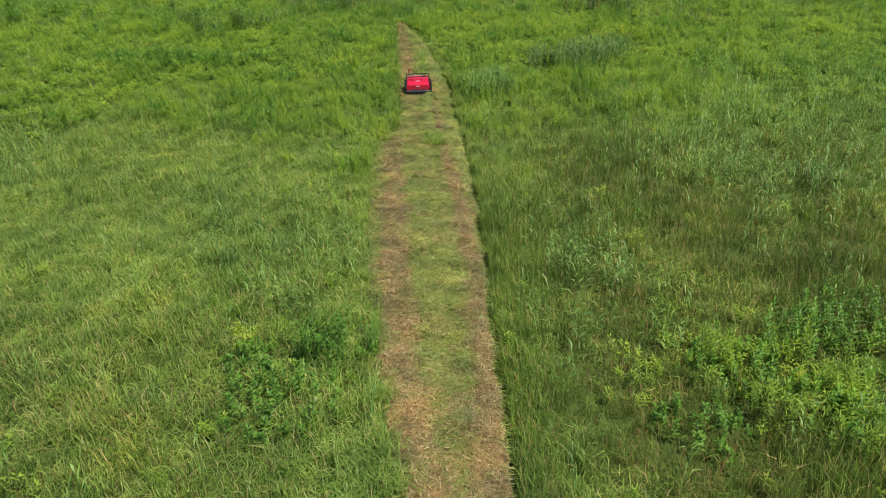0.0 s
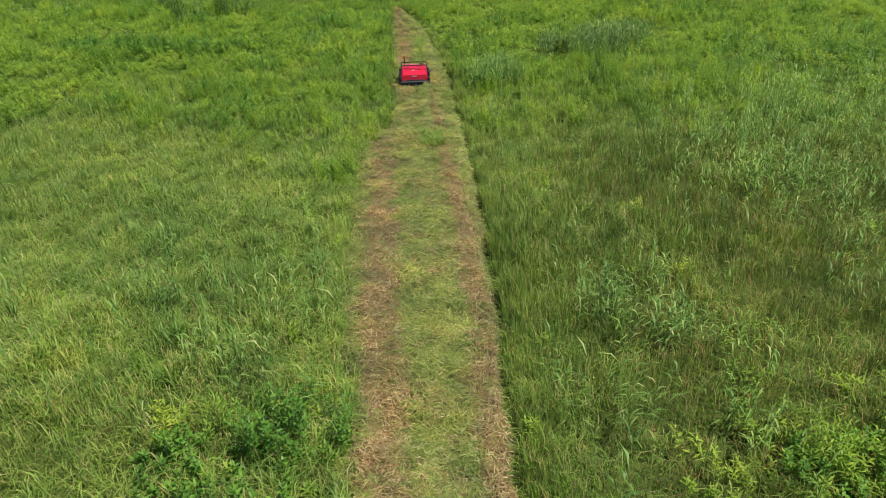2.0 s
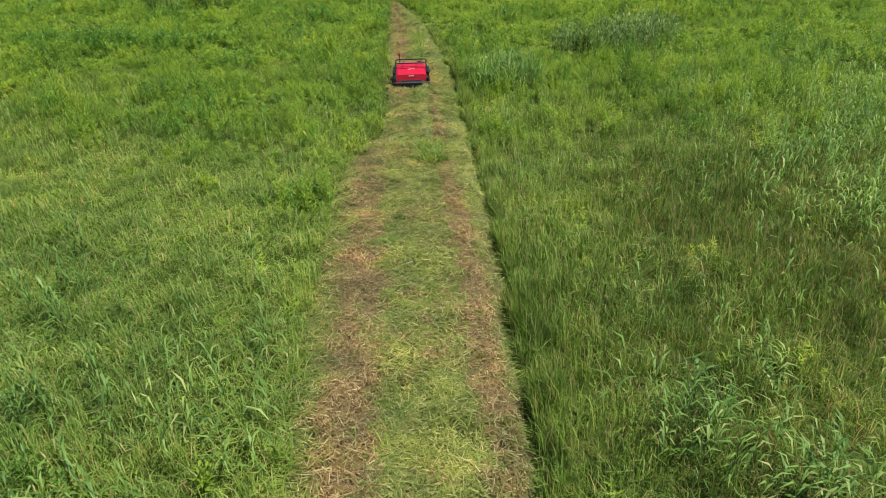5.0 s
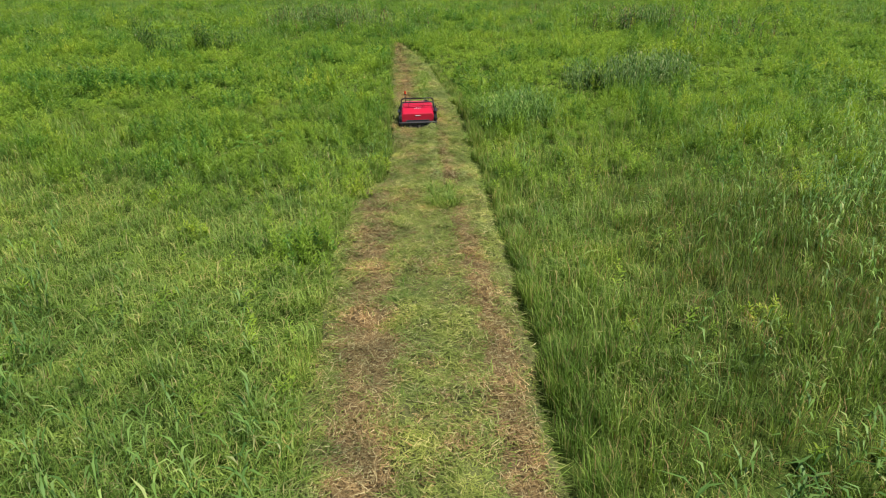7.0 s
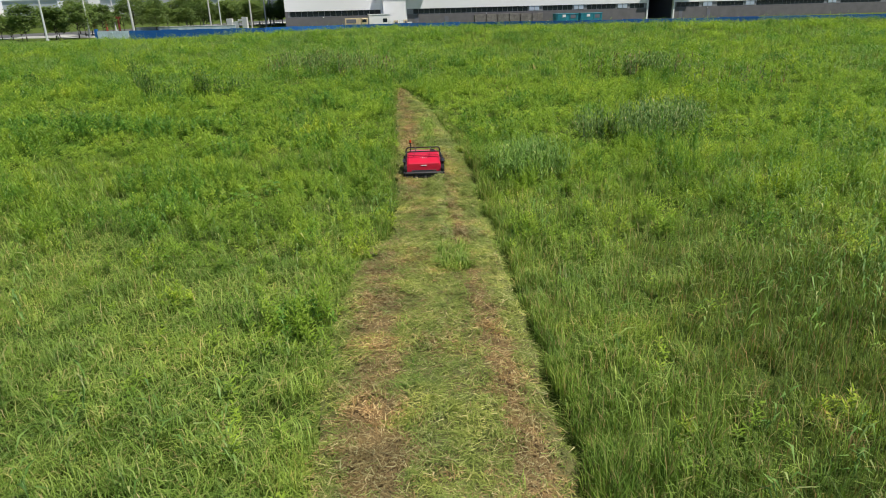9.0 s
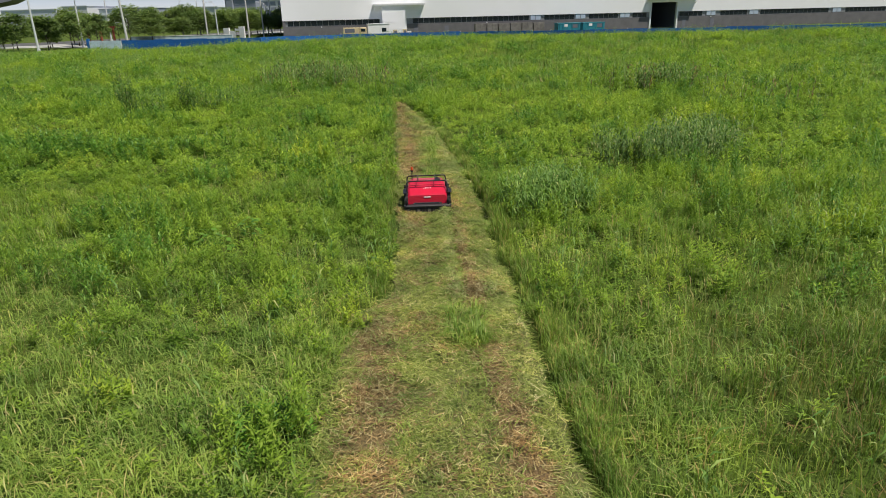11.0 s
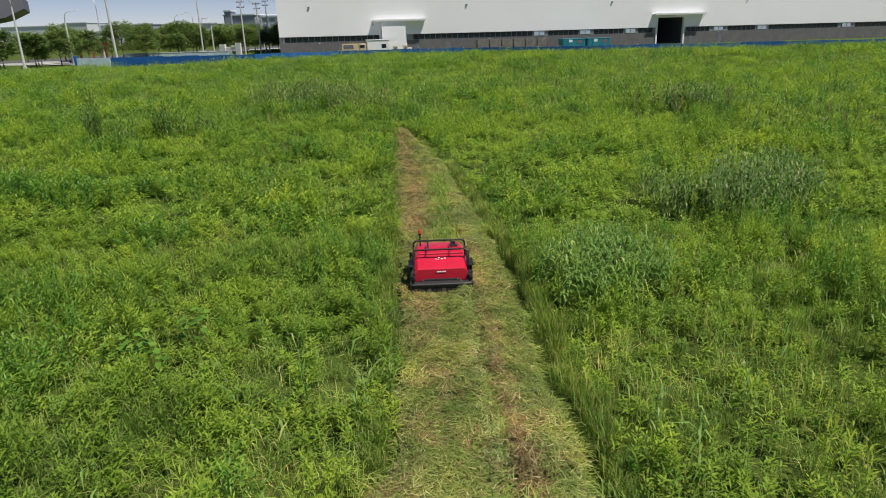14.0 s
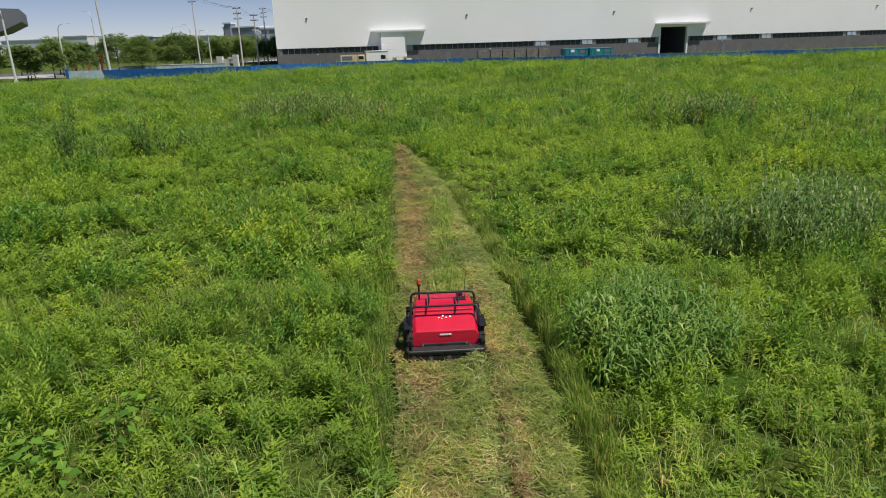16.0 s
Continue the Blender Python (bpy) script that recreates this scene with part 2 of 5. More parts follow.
def rounded(points, r, steps=4):
    """The points of a line with its inner corners rounded."""
    pts = [Vector(p) for p in points]
    out = [pts[0]]
    for a, b, c in zip(pts, pts[1:], pts[2:]):
        p, q = b + (a - b).normalized() * r, b + (c - b).normalized() * r
        for i in range(steps + 1):
            t = i / steps
            out.append(p * (1 - t) ** 2 + b * 2 * t * (1 - t) + q * t * t)
    return out + [pts[-1]]


# ---- the lie of the land ----
def lattice(seed):
    return np.random.RandomState(seed).rand(128, 128)


LATTICES = {s: lattice(s) for s in range(1, 12)}


def drift(x, y, size, seed):
    """Smooth value noise between 0 and 1 with blobs of about that size in metres."""
    g = LATTICES[seed]
    u, v = np.asarray(x, float) / size + 57.3 * seed, np.asarray(y, float) / size + 31.7 * seed
    i, j = np.floor(u).astype(int), np.floor(v).astype(int)
    a, b = u - i, v - j
    a, b = a * a * (3 - 2 * a), b * b * (3 - 2 * b)
    i, j, i1, j1 = i % 128, j % 128, (i + 1) % 128, (j + 1) % 128
    return (g[i, j] * (1 - a) + g[i1, j] * a) * (1 - b) + (g[i, j1] * (1 - a) + g[i1, j1] * a) * b


def step(v, lo, hi):
    t = np.clip((v - lo) / (hi - lo), 0, 1)
    return t * t * (3 - 2 * t)


RIGHT_Y = [-40, 5, 9, 13, 17, 20, 23, 27, 31, 34, 38, 42, 47.5, 53, 59.5]
RIGHT_X = [2.6, 2.05, 1.87, 1.72, 1.64, 1.55, 1.36, 1.1, 0.76, 0.55, 0.15, -0.4, -1.2, -2.35, -4.1]
LEFT_Y = [-40, 5, 8.85, 11.1, 13.2, 16, 20.3, 24.8, 26.8, 27.9, 32.7, 36.5, 40.3, 49, 56, 59.5]
LEFT_X = [0.7, 0.4, 0.03, -0.5, -0.85, -1.43, -1.9, -2.3, -2.2, -1.72, -2.1, -2.43, -2.85, -3.65, -4.15, -4.55]
SEAM_R_Y, SEAM_R_X = [5, 14, 18.7, 20.9, 23.6, 26.8, 29.2, 31.8, 35.6, 40, 45, 52, 59], [1.25, 1.08, 0.79, 0.55, 0.28, -0.18, -0.33, -0.5, -0.72, -1.15, -1.7, -2.9, -4.3]
SEAM_L_Y, SEAM_L_X = [5, 13, 15.6, 18.7, 20.9, 22.1, 25, 28], [0.5, -0.03, -0.3, -0.4, -0.72, -0.87, -1.15, -1.75]


def right_edge(y):
    return np.interp(y, RIGHT_Y, RIGHT_X) + 0.16 * (drift(0, y, 0.7, 3) - 0.5) + 0.14 * (drift(0, y, 0.28, 7) - 0.5) * step(y, 24, 30)


def left_edge(y):
    return np.interp(y, LEFT_Y, LEFT_X) + 0.3 * (drift(5, y, 0.9, 4) - 0.5) + 0.12 * (drift(5, y, 0.3, 6) - 0.5)


def seam_right(y):
    return np.interp(y, SEAM_R_Y, SEAM_R_X) + 0.1 * (drift(9, y, 1.1, 8) - 0.5)


def seam_left(y):
    return np.interp(y, SEAM_L_Y, SEAM_L_X) + 0.1 * (drift(3, y, 1.1, 9) - 0.5)


def in_track(x, y, margin=0.0):
    return (x > left_edge(y) - margin) & (x < right_edge(y) + margin) & (y < 59.3)


FAR_Z = 1.05     # the field rises by this towards its far end
FENCE_LINE = [(-55.0, 124.5), (-31.0, 120.5), (-20.0, 129.0), (0.0, 128.5), (20.0, 122.0), (60.0, 117.0), (170.0, 106.0)]


def land(x, y):
    x, y = np.asarray(x, float), np.asarray(y, float)
    fine = (np.abs(x) < 58) & (y > -8) & (y < 98)
    rise = 0.75 * step(x, -50, -24) * step(y, 90, 114) * (1 - step(y, 131, 150))
    return FAR_Z * step(y, 55, 118) + rise + fine * (0.10 * (drift(x, y, 6, 1) - 0.5) + 0.03 * (drift(x, y, 0.8, 2) - 0.5))


def sheet(name, xs, ys, zf, mat, keep=None):
    X, Y = np.meshgrid(xs, ys, indexing="ij")
    Z = zf(X, Y)
    n, m = X.shape
    me = bpy.data.meshes.new(name)
    idx = np.arange(n * m).reshape(n, m)
    quads = np.stack([idx[:-1, :-1], idx[1:, :-1], idx[1:, 1:], idx[:-1, 1:]], -1).reshape(-1, 4)
    me.from_pydata(np.stack([X, Y, Z], -1).reshape(-1, 3).tolist(), [], quads.tolist())
    me.materials.append(mat)
    for p in me.polygons:
        p.use_smooth = True
    return new(name, me)


far_line = [-3000, -1500, -700, -400, -250, -160, -110, -80]
gx = np.array(far_line + list(np.arange(-60, 60.1, 2.0)) + [-v for v in far_line[::-1]])
gy = np.array([-1500, -700, -300, -120, -60, -30] + list(np.arange(-10, 122, 2.0)) + [126, 145, 170, 220, 300, 450, 700, 1200, 2500, 4500])
tagged(sheet("ground", gx, gy, land, GROUND), "dark soil and dead thatch under the meadow", "ground", kind="structure")

# the mown swath: a strip that follows both edges, with ruts at its seams and a trench shaped to deepen the grass's
# shadow by its right edge
def swath_z(x, y):
    rut = 2.0 * np.exp(-((x - seam_right(y) - 0.08) / 0.05) ** 2) * step(drift(x * 0, y, 1.6, 2), 0.05, 0.35) * step(y, 25.4, 27.5)
    rut = rut + 0.3 * np.exp(-((x - seam_left(y) - 0.08) / 0.05) ** 2) * (y < 26) * step(drift(x * 0, y, 1.2, 4), 0.3, 0.9)
    crest = np.exp(-((x - seam_right(y) + 0.06) / 0.08) ** 2) + np.exp(-((x - seam_right(y) - 0.24) / 0.09) ** 2)
    shade_trench = np.exp(-((x - right_edge(y) + 0.13 + 0.07 * step(y, 23, 28)) / 0.07) ** 2)
    z = 0.12 + 0.05 * (drift(x, y, 0.25, 5) - 0.5) + 0.05 * crest * step(y, 25, 28) - 0.09 * rut - 0.1 * shade_trench
    return land(x, y) + np.maximum(z, 0.035)


def brown_share(x, y):
    """How brown the cut lies: in two outer lanes near by, over the whole far lane farther on."""
    a, b, sl, sr = left_edge(y), right_edge(y), seam_left(y), seam_right(y)
    in_l = np.exp(-((x - (a * 0.44 + sl * 0.56)) / 0.42) ** 4) * (1 - step(y, 26, 28))
    in_r = np.exp(-((x - sr - 0.22) / 0.24) ** 4) * (1 - 0.5 * step(y, 27, 33) - 0.35 * step(y, 36, 40))
    far_l = np.exp(-((x - (a * 0.55 + sr * 0.45)) / 0.42) ** 2) * (0.32 * step(y, 27, 30) + 0.6 * step(y, 36, 41))
    return np.clip(0.1 + 0.8 * np.maximum(np.maximum(in_l, in_r), far_l) + 0.55 * (drift(x, y, 0.9, 6) - 0.5) + 0.4 * (drift(x, y, 0.3, 2) - 0.5) + 0.15 * step(y, 52, 57) + 0.3 * (1 - step(y, 11, 15)) * (x > sl + 0.15), 0.02, 0.97)


def swath():
    ys = np.arange(-12, 59.4, 0.2)
    n = 84
    # stops short on the right: bared dark soil stands in for the grass's shadow
    X = np.stack([np.linspace(left_edge(y) - 0.05 + 0.2 * step(y, 27, 29), right_edge(y) - 0.13 - 0.07 * step(y, 23, 28), n) for y in ys])
    Y = np.repeat(ys[:, None], n, 1)
    co = np.stack([X, Y, swath_z(X, Y)], -1).reshape(-1, 3)
    idx = np.arange(co.shape[0]).reshape(len(ys), n)
    quads = np.stack([idx[:-1, :-1], idx[:-1, 1:], idx[1:, 1:], idx[1:, :-1]], -1).reshape(-1, 4)
    me = bpy.data.meshes.new("mown_swath")
    me.from_pydata(co.tolist(), [], quads.tolist())
    me.materials.append(MOWN)
    tone = me.attributes.new("brownness", "FLOAT", "POINT")
    tone.data.foreach_set("value", brown_share(X, Y).ravel().astype(np.float32))
    return tagged(new("mown_swath", me), "mown strip of brown and green thatch through the meadow", "mown strip", kind="structure")


swath()


# ---- plants ----
rng = np.random.RandomState(7)


def blade(base, az, h, reach, w, droop=0.0, tris=3):
    """One leaf blade: rises by h, reaches out by reach, tip falls by droop."""
    c, s = math.cos(az), math.sin(az)
    side = np.array((-s, c, 0)) * w / 2
    base = np.array(base, float)
    mid = base + np.array((c * reach * 0.36, s * reach * 0.36, h * 0.72))
    tip = base + np.array((c * reach, s * reach, h - droop))
    if tris == 1:
        return np.array((base - side, base + side, tip)), np.array(((0, 1, 2),))
    return np.array((base, mid - side, mid + side, tip)), np.array(((0, 2, 1), (1, 2, 3)))


def leaf(base, az, length, rise, w, tris=2):
    """A lance-shaped leaf of two triangles, folded a little along its middle; of one where it stands far off."""
    c, s = math.cos(az), math.sin(az)
    base = np.array(base, float)
    tip = base + np.array((c * length, s * length, rise))
    mid = (base + tip) / 2 + np.array((0, 0, 0.06 * length))
    side = np.array((-s, c, 0)) * w / 2 + np.array((0, 0, w * 0.12))
    if tris == 1:
        return np.array((base, tip, mid + 1.9 * side)), np.array(((0, 1, 2),))
    return np.array((base, mid - side, tip, mid + side)), np.array(((0, 1, 2), (0, 2, 3)))


def gather(pieces):
    vs, fs, n = [], [], 0
    for v, f in pieces:
        vs.append(v)
        fs.append(f + n)
        n += len(v)
    return np.concatenate(vs), np.concatenate(fs)


def tuft(r, n, spread, h, w, lean=0.35, tris=3):
    out = []
    for _ in range(n):
        rad, th = spread * math.sqrt(r.rand()), r.rand() * 6.283
        hh = h * r.uniform(0.5, 1.15)
        out.append(blade((rad * math.cos(th), rad * math.sin(th), 0), r.rand() * 6.283, hh, hh * r.uniform(0.25, 1.0) * lean * 2.6, w * r.uniform(0.7, 1.25), hh * r.uniform(0.3, 1.0) * lean, tris))
    return gather(out)


def reed_stem(r, h, leaves, w, length, at=(0, 0)):
    """The stalk's own triangle, and its arching leaves."""
    lean, th = r.uniform(0.02, 0.14) * h, r.rand() * 6.283
    foot = np.array((at[0], at[1], 0.0))
    top = np.array((lean * math.cos(th), lean * math.sin(th), h))
    side = np.array((-math.sin(th), math.cos(th), 0)) * 0.007
    stem = (np.array((foot - side, foot + side, foot + top)), np.array(((0, 1, 2),)))
    out = []
    az = r.rand() * 6.283
    for k in range(leaves):
        f = 0.3 + 0.7 * k / max(1, leaves - 1)
        az += math.pi + r.uniform(-0.7, 0.7)
        ll = length * r.uniform(0.7, 1.15) * (1.1 - 0.4 * f)
        out.append(blade(foot + top * f * (f ** 0.15), az, ll * r.uniform(0.4, 0.95), ll * r.uniform(0.4, 0.9), w * r.uniform(0.8, 1.2), ll * r.uniform(0.0, 0.5)))
    return stem, out


def reed(r, h, leaves, w, length):
    stem, out = reed_stem(r, h, leaves, w, length)
    return gather([stem] + out)


def weed_stems(r, h, stems, leaves, length, w, spread, start=0.3, tris=2):
    sticks, out = [], []
    for _ in range(stems):
        rad, th = spread * math.sqrt(r.rand()), r.rand() * 6.283
        base = np.array((rad * math.cos(th), rad * math.sin(th), 0))
        hh = h * r.uniform(0.6, 1.12)
        lean = np.array((r.uniform(-0.14, 0.14) * hh, r.uniform(-0.14, 0.14) * hh, hh))
        az = r.rand() * 6.283
        for k in range(leaves):
            f = start + (1 - start) * ((k + 0.5) / leaves) ** 0.8
            az += 2.4 + r.uniform(-0.35, 0.35)
            ll = length * r.uniform(0.7, 1.2) * (1.2 - 0.55 * f)
            out.append(leaf(base + lean * f, az, ll * 0.85, ll * r.uniform(0.0, 0.95) * (0.25 + f), w * r.uniform(0.75, 1.2), tris))
        side = np.array((math.sin(az), math.cos(az), 0)) * 0.005
        sticks.append((np.array((base - side, base + side, base + lean)), np.array(((0, 1, 2),))))
    return sticks, out


def weed(r, *args):
    sticks, out = weed_stems(r, *args)
    return gather(sticks + out)


def triangles(name, v, f, m, mats):
    v, f = np.asarray(v, np.float32), np.asarray(f, np.int32)
    me = bpy.data.meshes.new(name)
    me.vertices.add(len(v))
    me.vertices.foreach_set("co", v.ravel())
    me.loops.add(f.size)
    me.loops.foreach_set("vertex_index", f.ravel())
    me.polygons.add(len(f))
    me.polygons.foreach_set("loop_start", np.arange(0, f.size, 3, dtype=np.int32))
    for mat in mats:
        me.materials.append(mat)
    if m is not None:
        me.polygons.foreach_set("material_index", m)
    me.update(calc_edges=True)
    return me


def plant_mesh(name, batches, mats):
    """One mesh of many plants. batches: (templates, places n x 3, heights n, widths n, material)."""
    vs, fs, ms, n = [], [], [], 0
    for templates, places, tall, wide, mat in batches:
        if len(places) == 0:
            continue
        pick = rng.randint(0, len(templates), len(places))
        yaw = rng.rand(len(places)) * 6.283
        tip_x, tip_y = rng.normal(0, 0.07, len(places)), rng.normal(0, 0.07, len(places))
        for k, (tv, tf) in enumerate(templates):
            sel = np.nonzero(pick == k)[0]
            if len(sel) == 0:
                continue
            c, s = np.cos(yaw[sel])[:, None], np.sin(yaw[sel])[:, None]
            w, t = wide[sel][:, None], tall[sel][:, None]
            x, y, z = tv[None, :, 0] * w, tv[None, :, 1] * w, tv[None, :, 2] * t
            X = x * c - y * s + z * tip_x[sel][:, None] + places[sel, 0][:, None]
            Y = x * s + y * c + z * tip_y[sel][:, None] + places[sel, 1][:, None]
            Z = z + places[sel, 2][:, None]
            vs.append(np.stack([X, Y, Z], -1).reshape(-1, 3))
            f = tf[None] + (np.arange(len(sel)) * len(tv))[:, None, None] + n
            fs.append(f.reshape(-1, 3))
            ms.append(np.full(len(sel) * len(tf), mat, np.int32))
            n += len(sel) * len(tv)
    return triangles(name, np.concatenate(vs), np.concatenate(fs), np.concatenate(ms), mats)


def axis(y):
    return 0.95 - 0.045 * y


def spots(y0, y1, per_m2, half, x_lo=-200, x_hi=200):
    """Places strewn evenly over the wedge of meadow between y0 and y1."""
    width = half(y1)
    m = axis((y0 + y1) / 2)
    n = int(per_m2 * (y1 - y0) * 2 * width)
    x, y = rng.uniform(m - width, m + width, n), rng.uniform(y0, y1, n)
    ok = (np.abs(x - axis(y)) < half(y)) & (x > x_lo) & (x < x_hi)
    return x[ok], y[ok]


# patches of one kind: x, y, radius across, radius along, weight
REED_PATCHES = [(3.7, 15.5, 0.7, 0.7, 0.5), (4.7, 14.6, 0.7, 0.7, 0.4), (9.8, 22, 2.6, 3.5, 0.7), (14.5, 28, 4.5, 5, 0.85),
                (12, 20.5, 2.5, 3, 0.5), (-6.4, 18.8, 1.6, 1.2, 0.35), (-4.2, 16, 2.6, 1.6, 0.35), (3.0, 12.6, 0.8, 1.2, 0.25),
                (5.0, 11.4, 1.0, 0.8, 0.2), (-3.4, 14, 1.0, 0.9, 0.4), (1.5, 33.5, 0.9, 1.6, 0.5), (-16, 23, 3, 3, 0.5),
                (20, 34, 5, 6, 0.5), (-30, 40, 6, 6, 0.3), (-40, 78, 10, 8, 0.5), (32, 52, 6, 5, 0.4), (-45, 98, 12, 10, 0.6), (9, 30, 1.5, 2.5, 0.5), (-1.4, 14.3, 0.8, 0.8, 0.3)]
GREY_PATCHES = [(6.1, 39.2, 1.0, 1.2, 0.15), (8.2, 40.0, 1.6, 1.6, 0.15), (10.0, 43, 1.6, 1.6, 0.15), (48, 112, 5, 4, 0.7)]
WEED_PATCHES = [(-1.9, 12.4, 1.1, 0.9, 0.5), (6.2, 11.5, 1.5, 0.9, 0.7), (8.0, 12.4, 1.4, 1.4, 0.6), (7.3, 10.3, 0.9, 0.8, 0.8),
                (-3.0, 23.2, 1.0, 0.9, 0.5), (-6.5, 31.5, 3.5, 2.2, 0.45), (-5.0, 27, 2.0, 1.2, 0.3), (4.6, 32.6, 1.6, 1.3, 0.6), (-5.5, 14.5, 1.2, 0.8, 0.25)]
BROWN_PATCHES = [(-12.6, 72, 3.4, 2.8, 0.9), (-7.4, 66, 3.2, 2.0, 0.8), (13.6, 63.5, 2.8, 2.0, 1.0), (17, 54.5, 2.5, 1.6, 0.5), (-10, 69, 2.5, 2, 0.7)]
YELLOW_PATCHES = [(-5.0, 22.4, 2.4, 1.5, 1.0), (-3.9, 22.5, 1.2, 1.2, 0.7), (-5.8, 11.0, 0.9, 0.8, 0.9), (1.5, 31.2, 0.8, 1.4, 0.8), (3.9, 33.6, 1.2, 1.0, 0.7), (19, 46.5, 3.5, 2.5, 0.8), (3.7, 29.7, 0.6, 0.6, 0.6)]


def patches(x, y, table):
    w = np.zeros_like(x)
    for px, py, rx, ry, k in table:
        d = ((x - px) / rx) ** 2 + ((y - py) / ry) ** 2
        w = np.maximum(w, k * np.exp(-d * 0.9))
    return w


def weed_share(x, y):
    wob = 7 * (drift(x, y, 4, 6) - 0.5)
    front = np.where(x < -0.8, step(y + wob, 25.0, 34), step(y + wob, 26.0, 34))
    clump = 0.72 + 0.4 * step(drift(x, y, 0.85, 3), 0.3, 0.62)
    body = front * (0.72 + 0.55 * drift(x, y, 3.6, 7)) * clump * (1 - 0.5 * step(y, 58, 80))
    return np.clip(body + patches(x, y, WEED_PATCHES), 0, 1)


def upright_share(x, y):
    """Where stiff olive grass outdoes the soft yellow-green one."""
    return np.clip(np.where(x > 0, 0.72, 0.2) + 0.7 * (drift(x, y, 3.0, 5) - 0.5) - patches(x, y, YELLOW_PATCHES)
                   + 0.6 * ((x > 0) & (x < right_edge(y) + 0.8) & (y < 45)), 0.04, 0.97)


def olive_share(x, y):
    """Where the grass is darker and tipped with brown: the near meadow to either side of the swath."""
    off = x - right_edge(y)
    by_y = np.maximum(step(off, 0.3, 2.0) * (1 - step(y, 17, 21)), 0.9 * step(off, 1.3, 3.3) * step(y, 16, 20) * (1 - step(y, 24, 29)))
    by_y = np.maximum(by_y, 0.6 * step(-x, 1.2, 3.0) * (1 - step(y, 12.5, 15.5)))
    return by_y * (0.6 + 0.3 * step(drift(x, y, 2.2, 2), 0.25, 0.7))


def on_land(x, y):
    return np.stack([x, y, land(x, y)], -1)


def hoarding_y(x):
    return np.interp(x, [p[0] for p in FENCE_LINE], [p[1] for p in FENCE_LINE])


def strew(templates, x, y, keep, tall, wide, mat, gap=0.05):
    ok = rng.rand(len(x)) < keep
    ok &= ~in_track(x, y, gap) & ~((x < right_edge(y) + 3 * gap) & (x > left_edge(y)) & (y < 59)) & (y < hoarding_y(x) - 0.3)
    x, y = x[ok], y[ok]
    t = (tall(x, y) if callable(tall) else tall) * rng.uniform(0.8, 1.2, len(x))
    return templates, on_land(x, y), t, wide * rng.uniform(0.85, 1.2, len(x)), mat


def tall_end(x, y):
    """The growth is ranker towards the hoarding."""
    return 1 + 0.1 * step(y, 80, 112)


def grass_height(x, y):
    by_edge = 0.88 + 0.12 * step(np.abs(x - right_edge(y)), 0.1, 1.1)
    return np.where(x < 0, 0.85, 1.0) * by_edge * (0.7 + 0.55 * drift(x, y, 2.6, 8)) * (0.65 + 0.7 * drift(x, y, 0.6, 9)) * tall_end(x, y)


def weed_height(x, y):
    tall = 0.55 + 0.95 * step(drift(x, y, 2.6, 10), 0.3, 0.85)
    h = tall * (0.38 + 0.87 * step(drift(x, y, 0.85, 3), 0.2, 0.8) + 0.45 * drift(x, y, 1.7, 11))
    return np.minimum(h, 1.45 - 0.3 * step(y, 60, 90) - 0.5 * step(y, 100, 116)) * tall_end(x, y)


r0 = np.random.RandomState(3)
T_SOFT = [tuft(r0, 13, 0.18, 0.50, 0.0125, 0.42) for _ in range(9)]
T_STIFF = [tuft(r0, 13, 0.15, 0.60, 0.0098, 0.18) for _ in range(9)]
T_WALL = [tuft(r0, 13, 0.12, 0.55, 0.010, 0.15) for _ in range(6)]
T_SOFT_FAR = [tuft(r0, 9, 0.26, 0.58, 0.028, 0.42, 1) for _ in range(6)]
T_STIFF_FAR = [tuft(r0, 9, 0.30, 0.66, 0.022, 0.2, 1) for _ in range(6)]
T_FARTHEST = [tuft(r0, 12, 0.5, 0.8, 0.05, 0.3, 1) for _ in range(6)]
T_REED = [reed(r0, 1.2, 9, 0.026, 0.42) for _ in range(10)]
T_REED_FAR = [reed(r0, 1.3, 7, 0.05, 0.5) for _ in range(6)]
T_WEED = [weed(r0, 0.76, 3, 12, 0.155, 0.027, 0.15, 0.42) for _ in range(9)]
T_WEED_FAR = [weed(r0, 0.8, 3, 8, 0.21, 0.05, 0.24, 0.48, 1) for _ in range(8)]
T_WEED_THIRD = [weed(r0, 0.95, 5, 8, 0.25, 0.075, 0.42, 0.45, 1) for _ in range(6)]
T_WEED_FARTHEST = [weed(r0, 1.0, 5, 7, 0.32, 0.09, 0.6, 0.4, 1) for _ in range(6)]


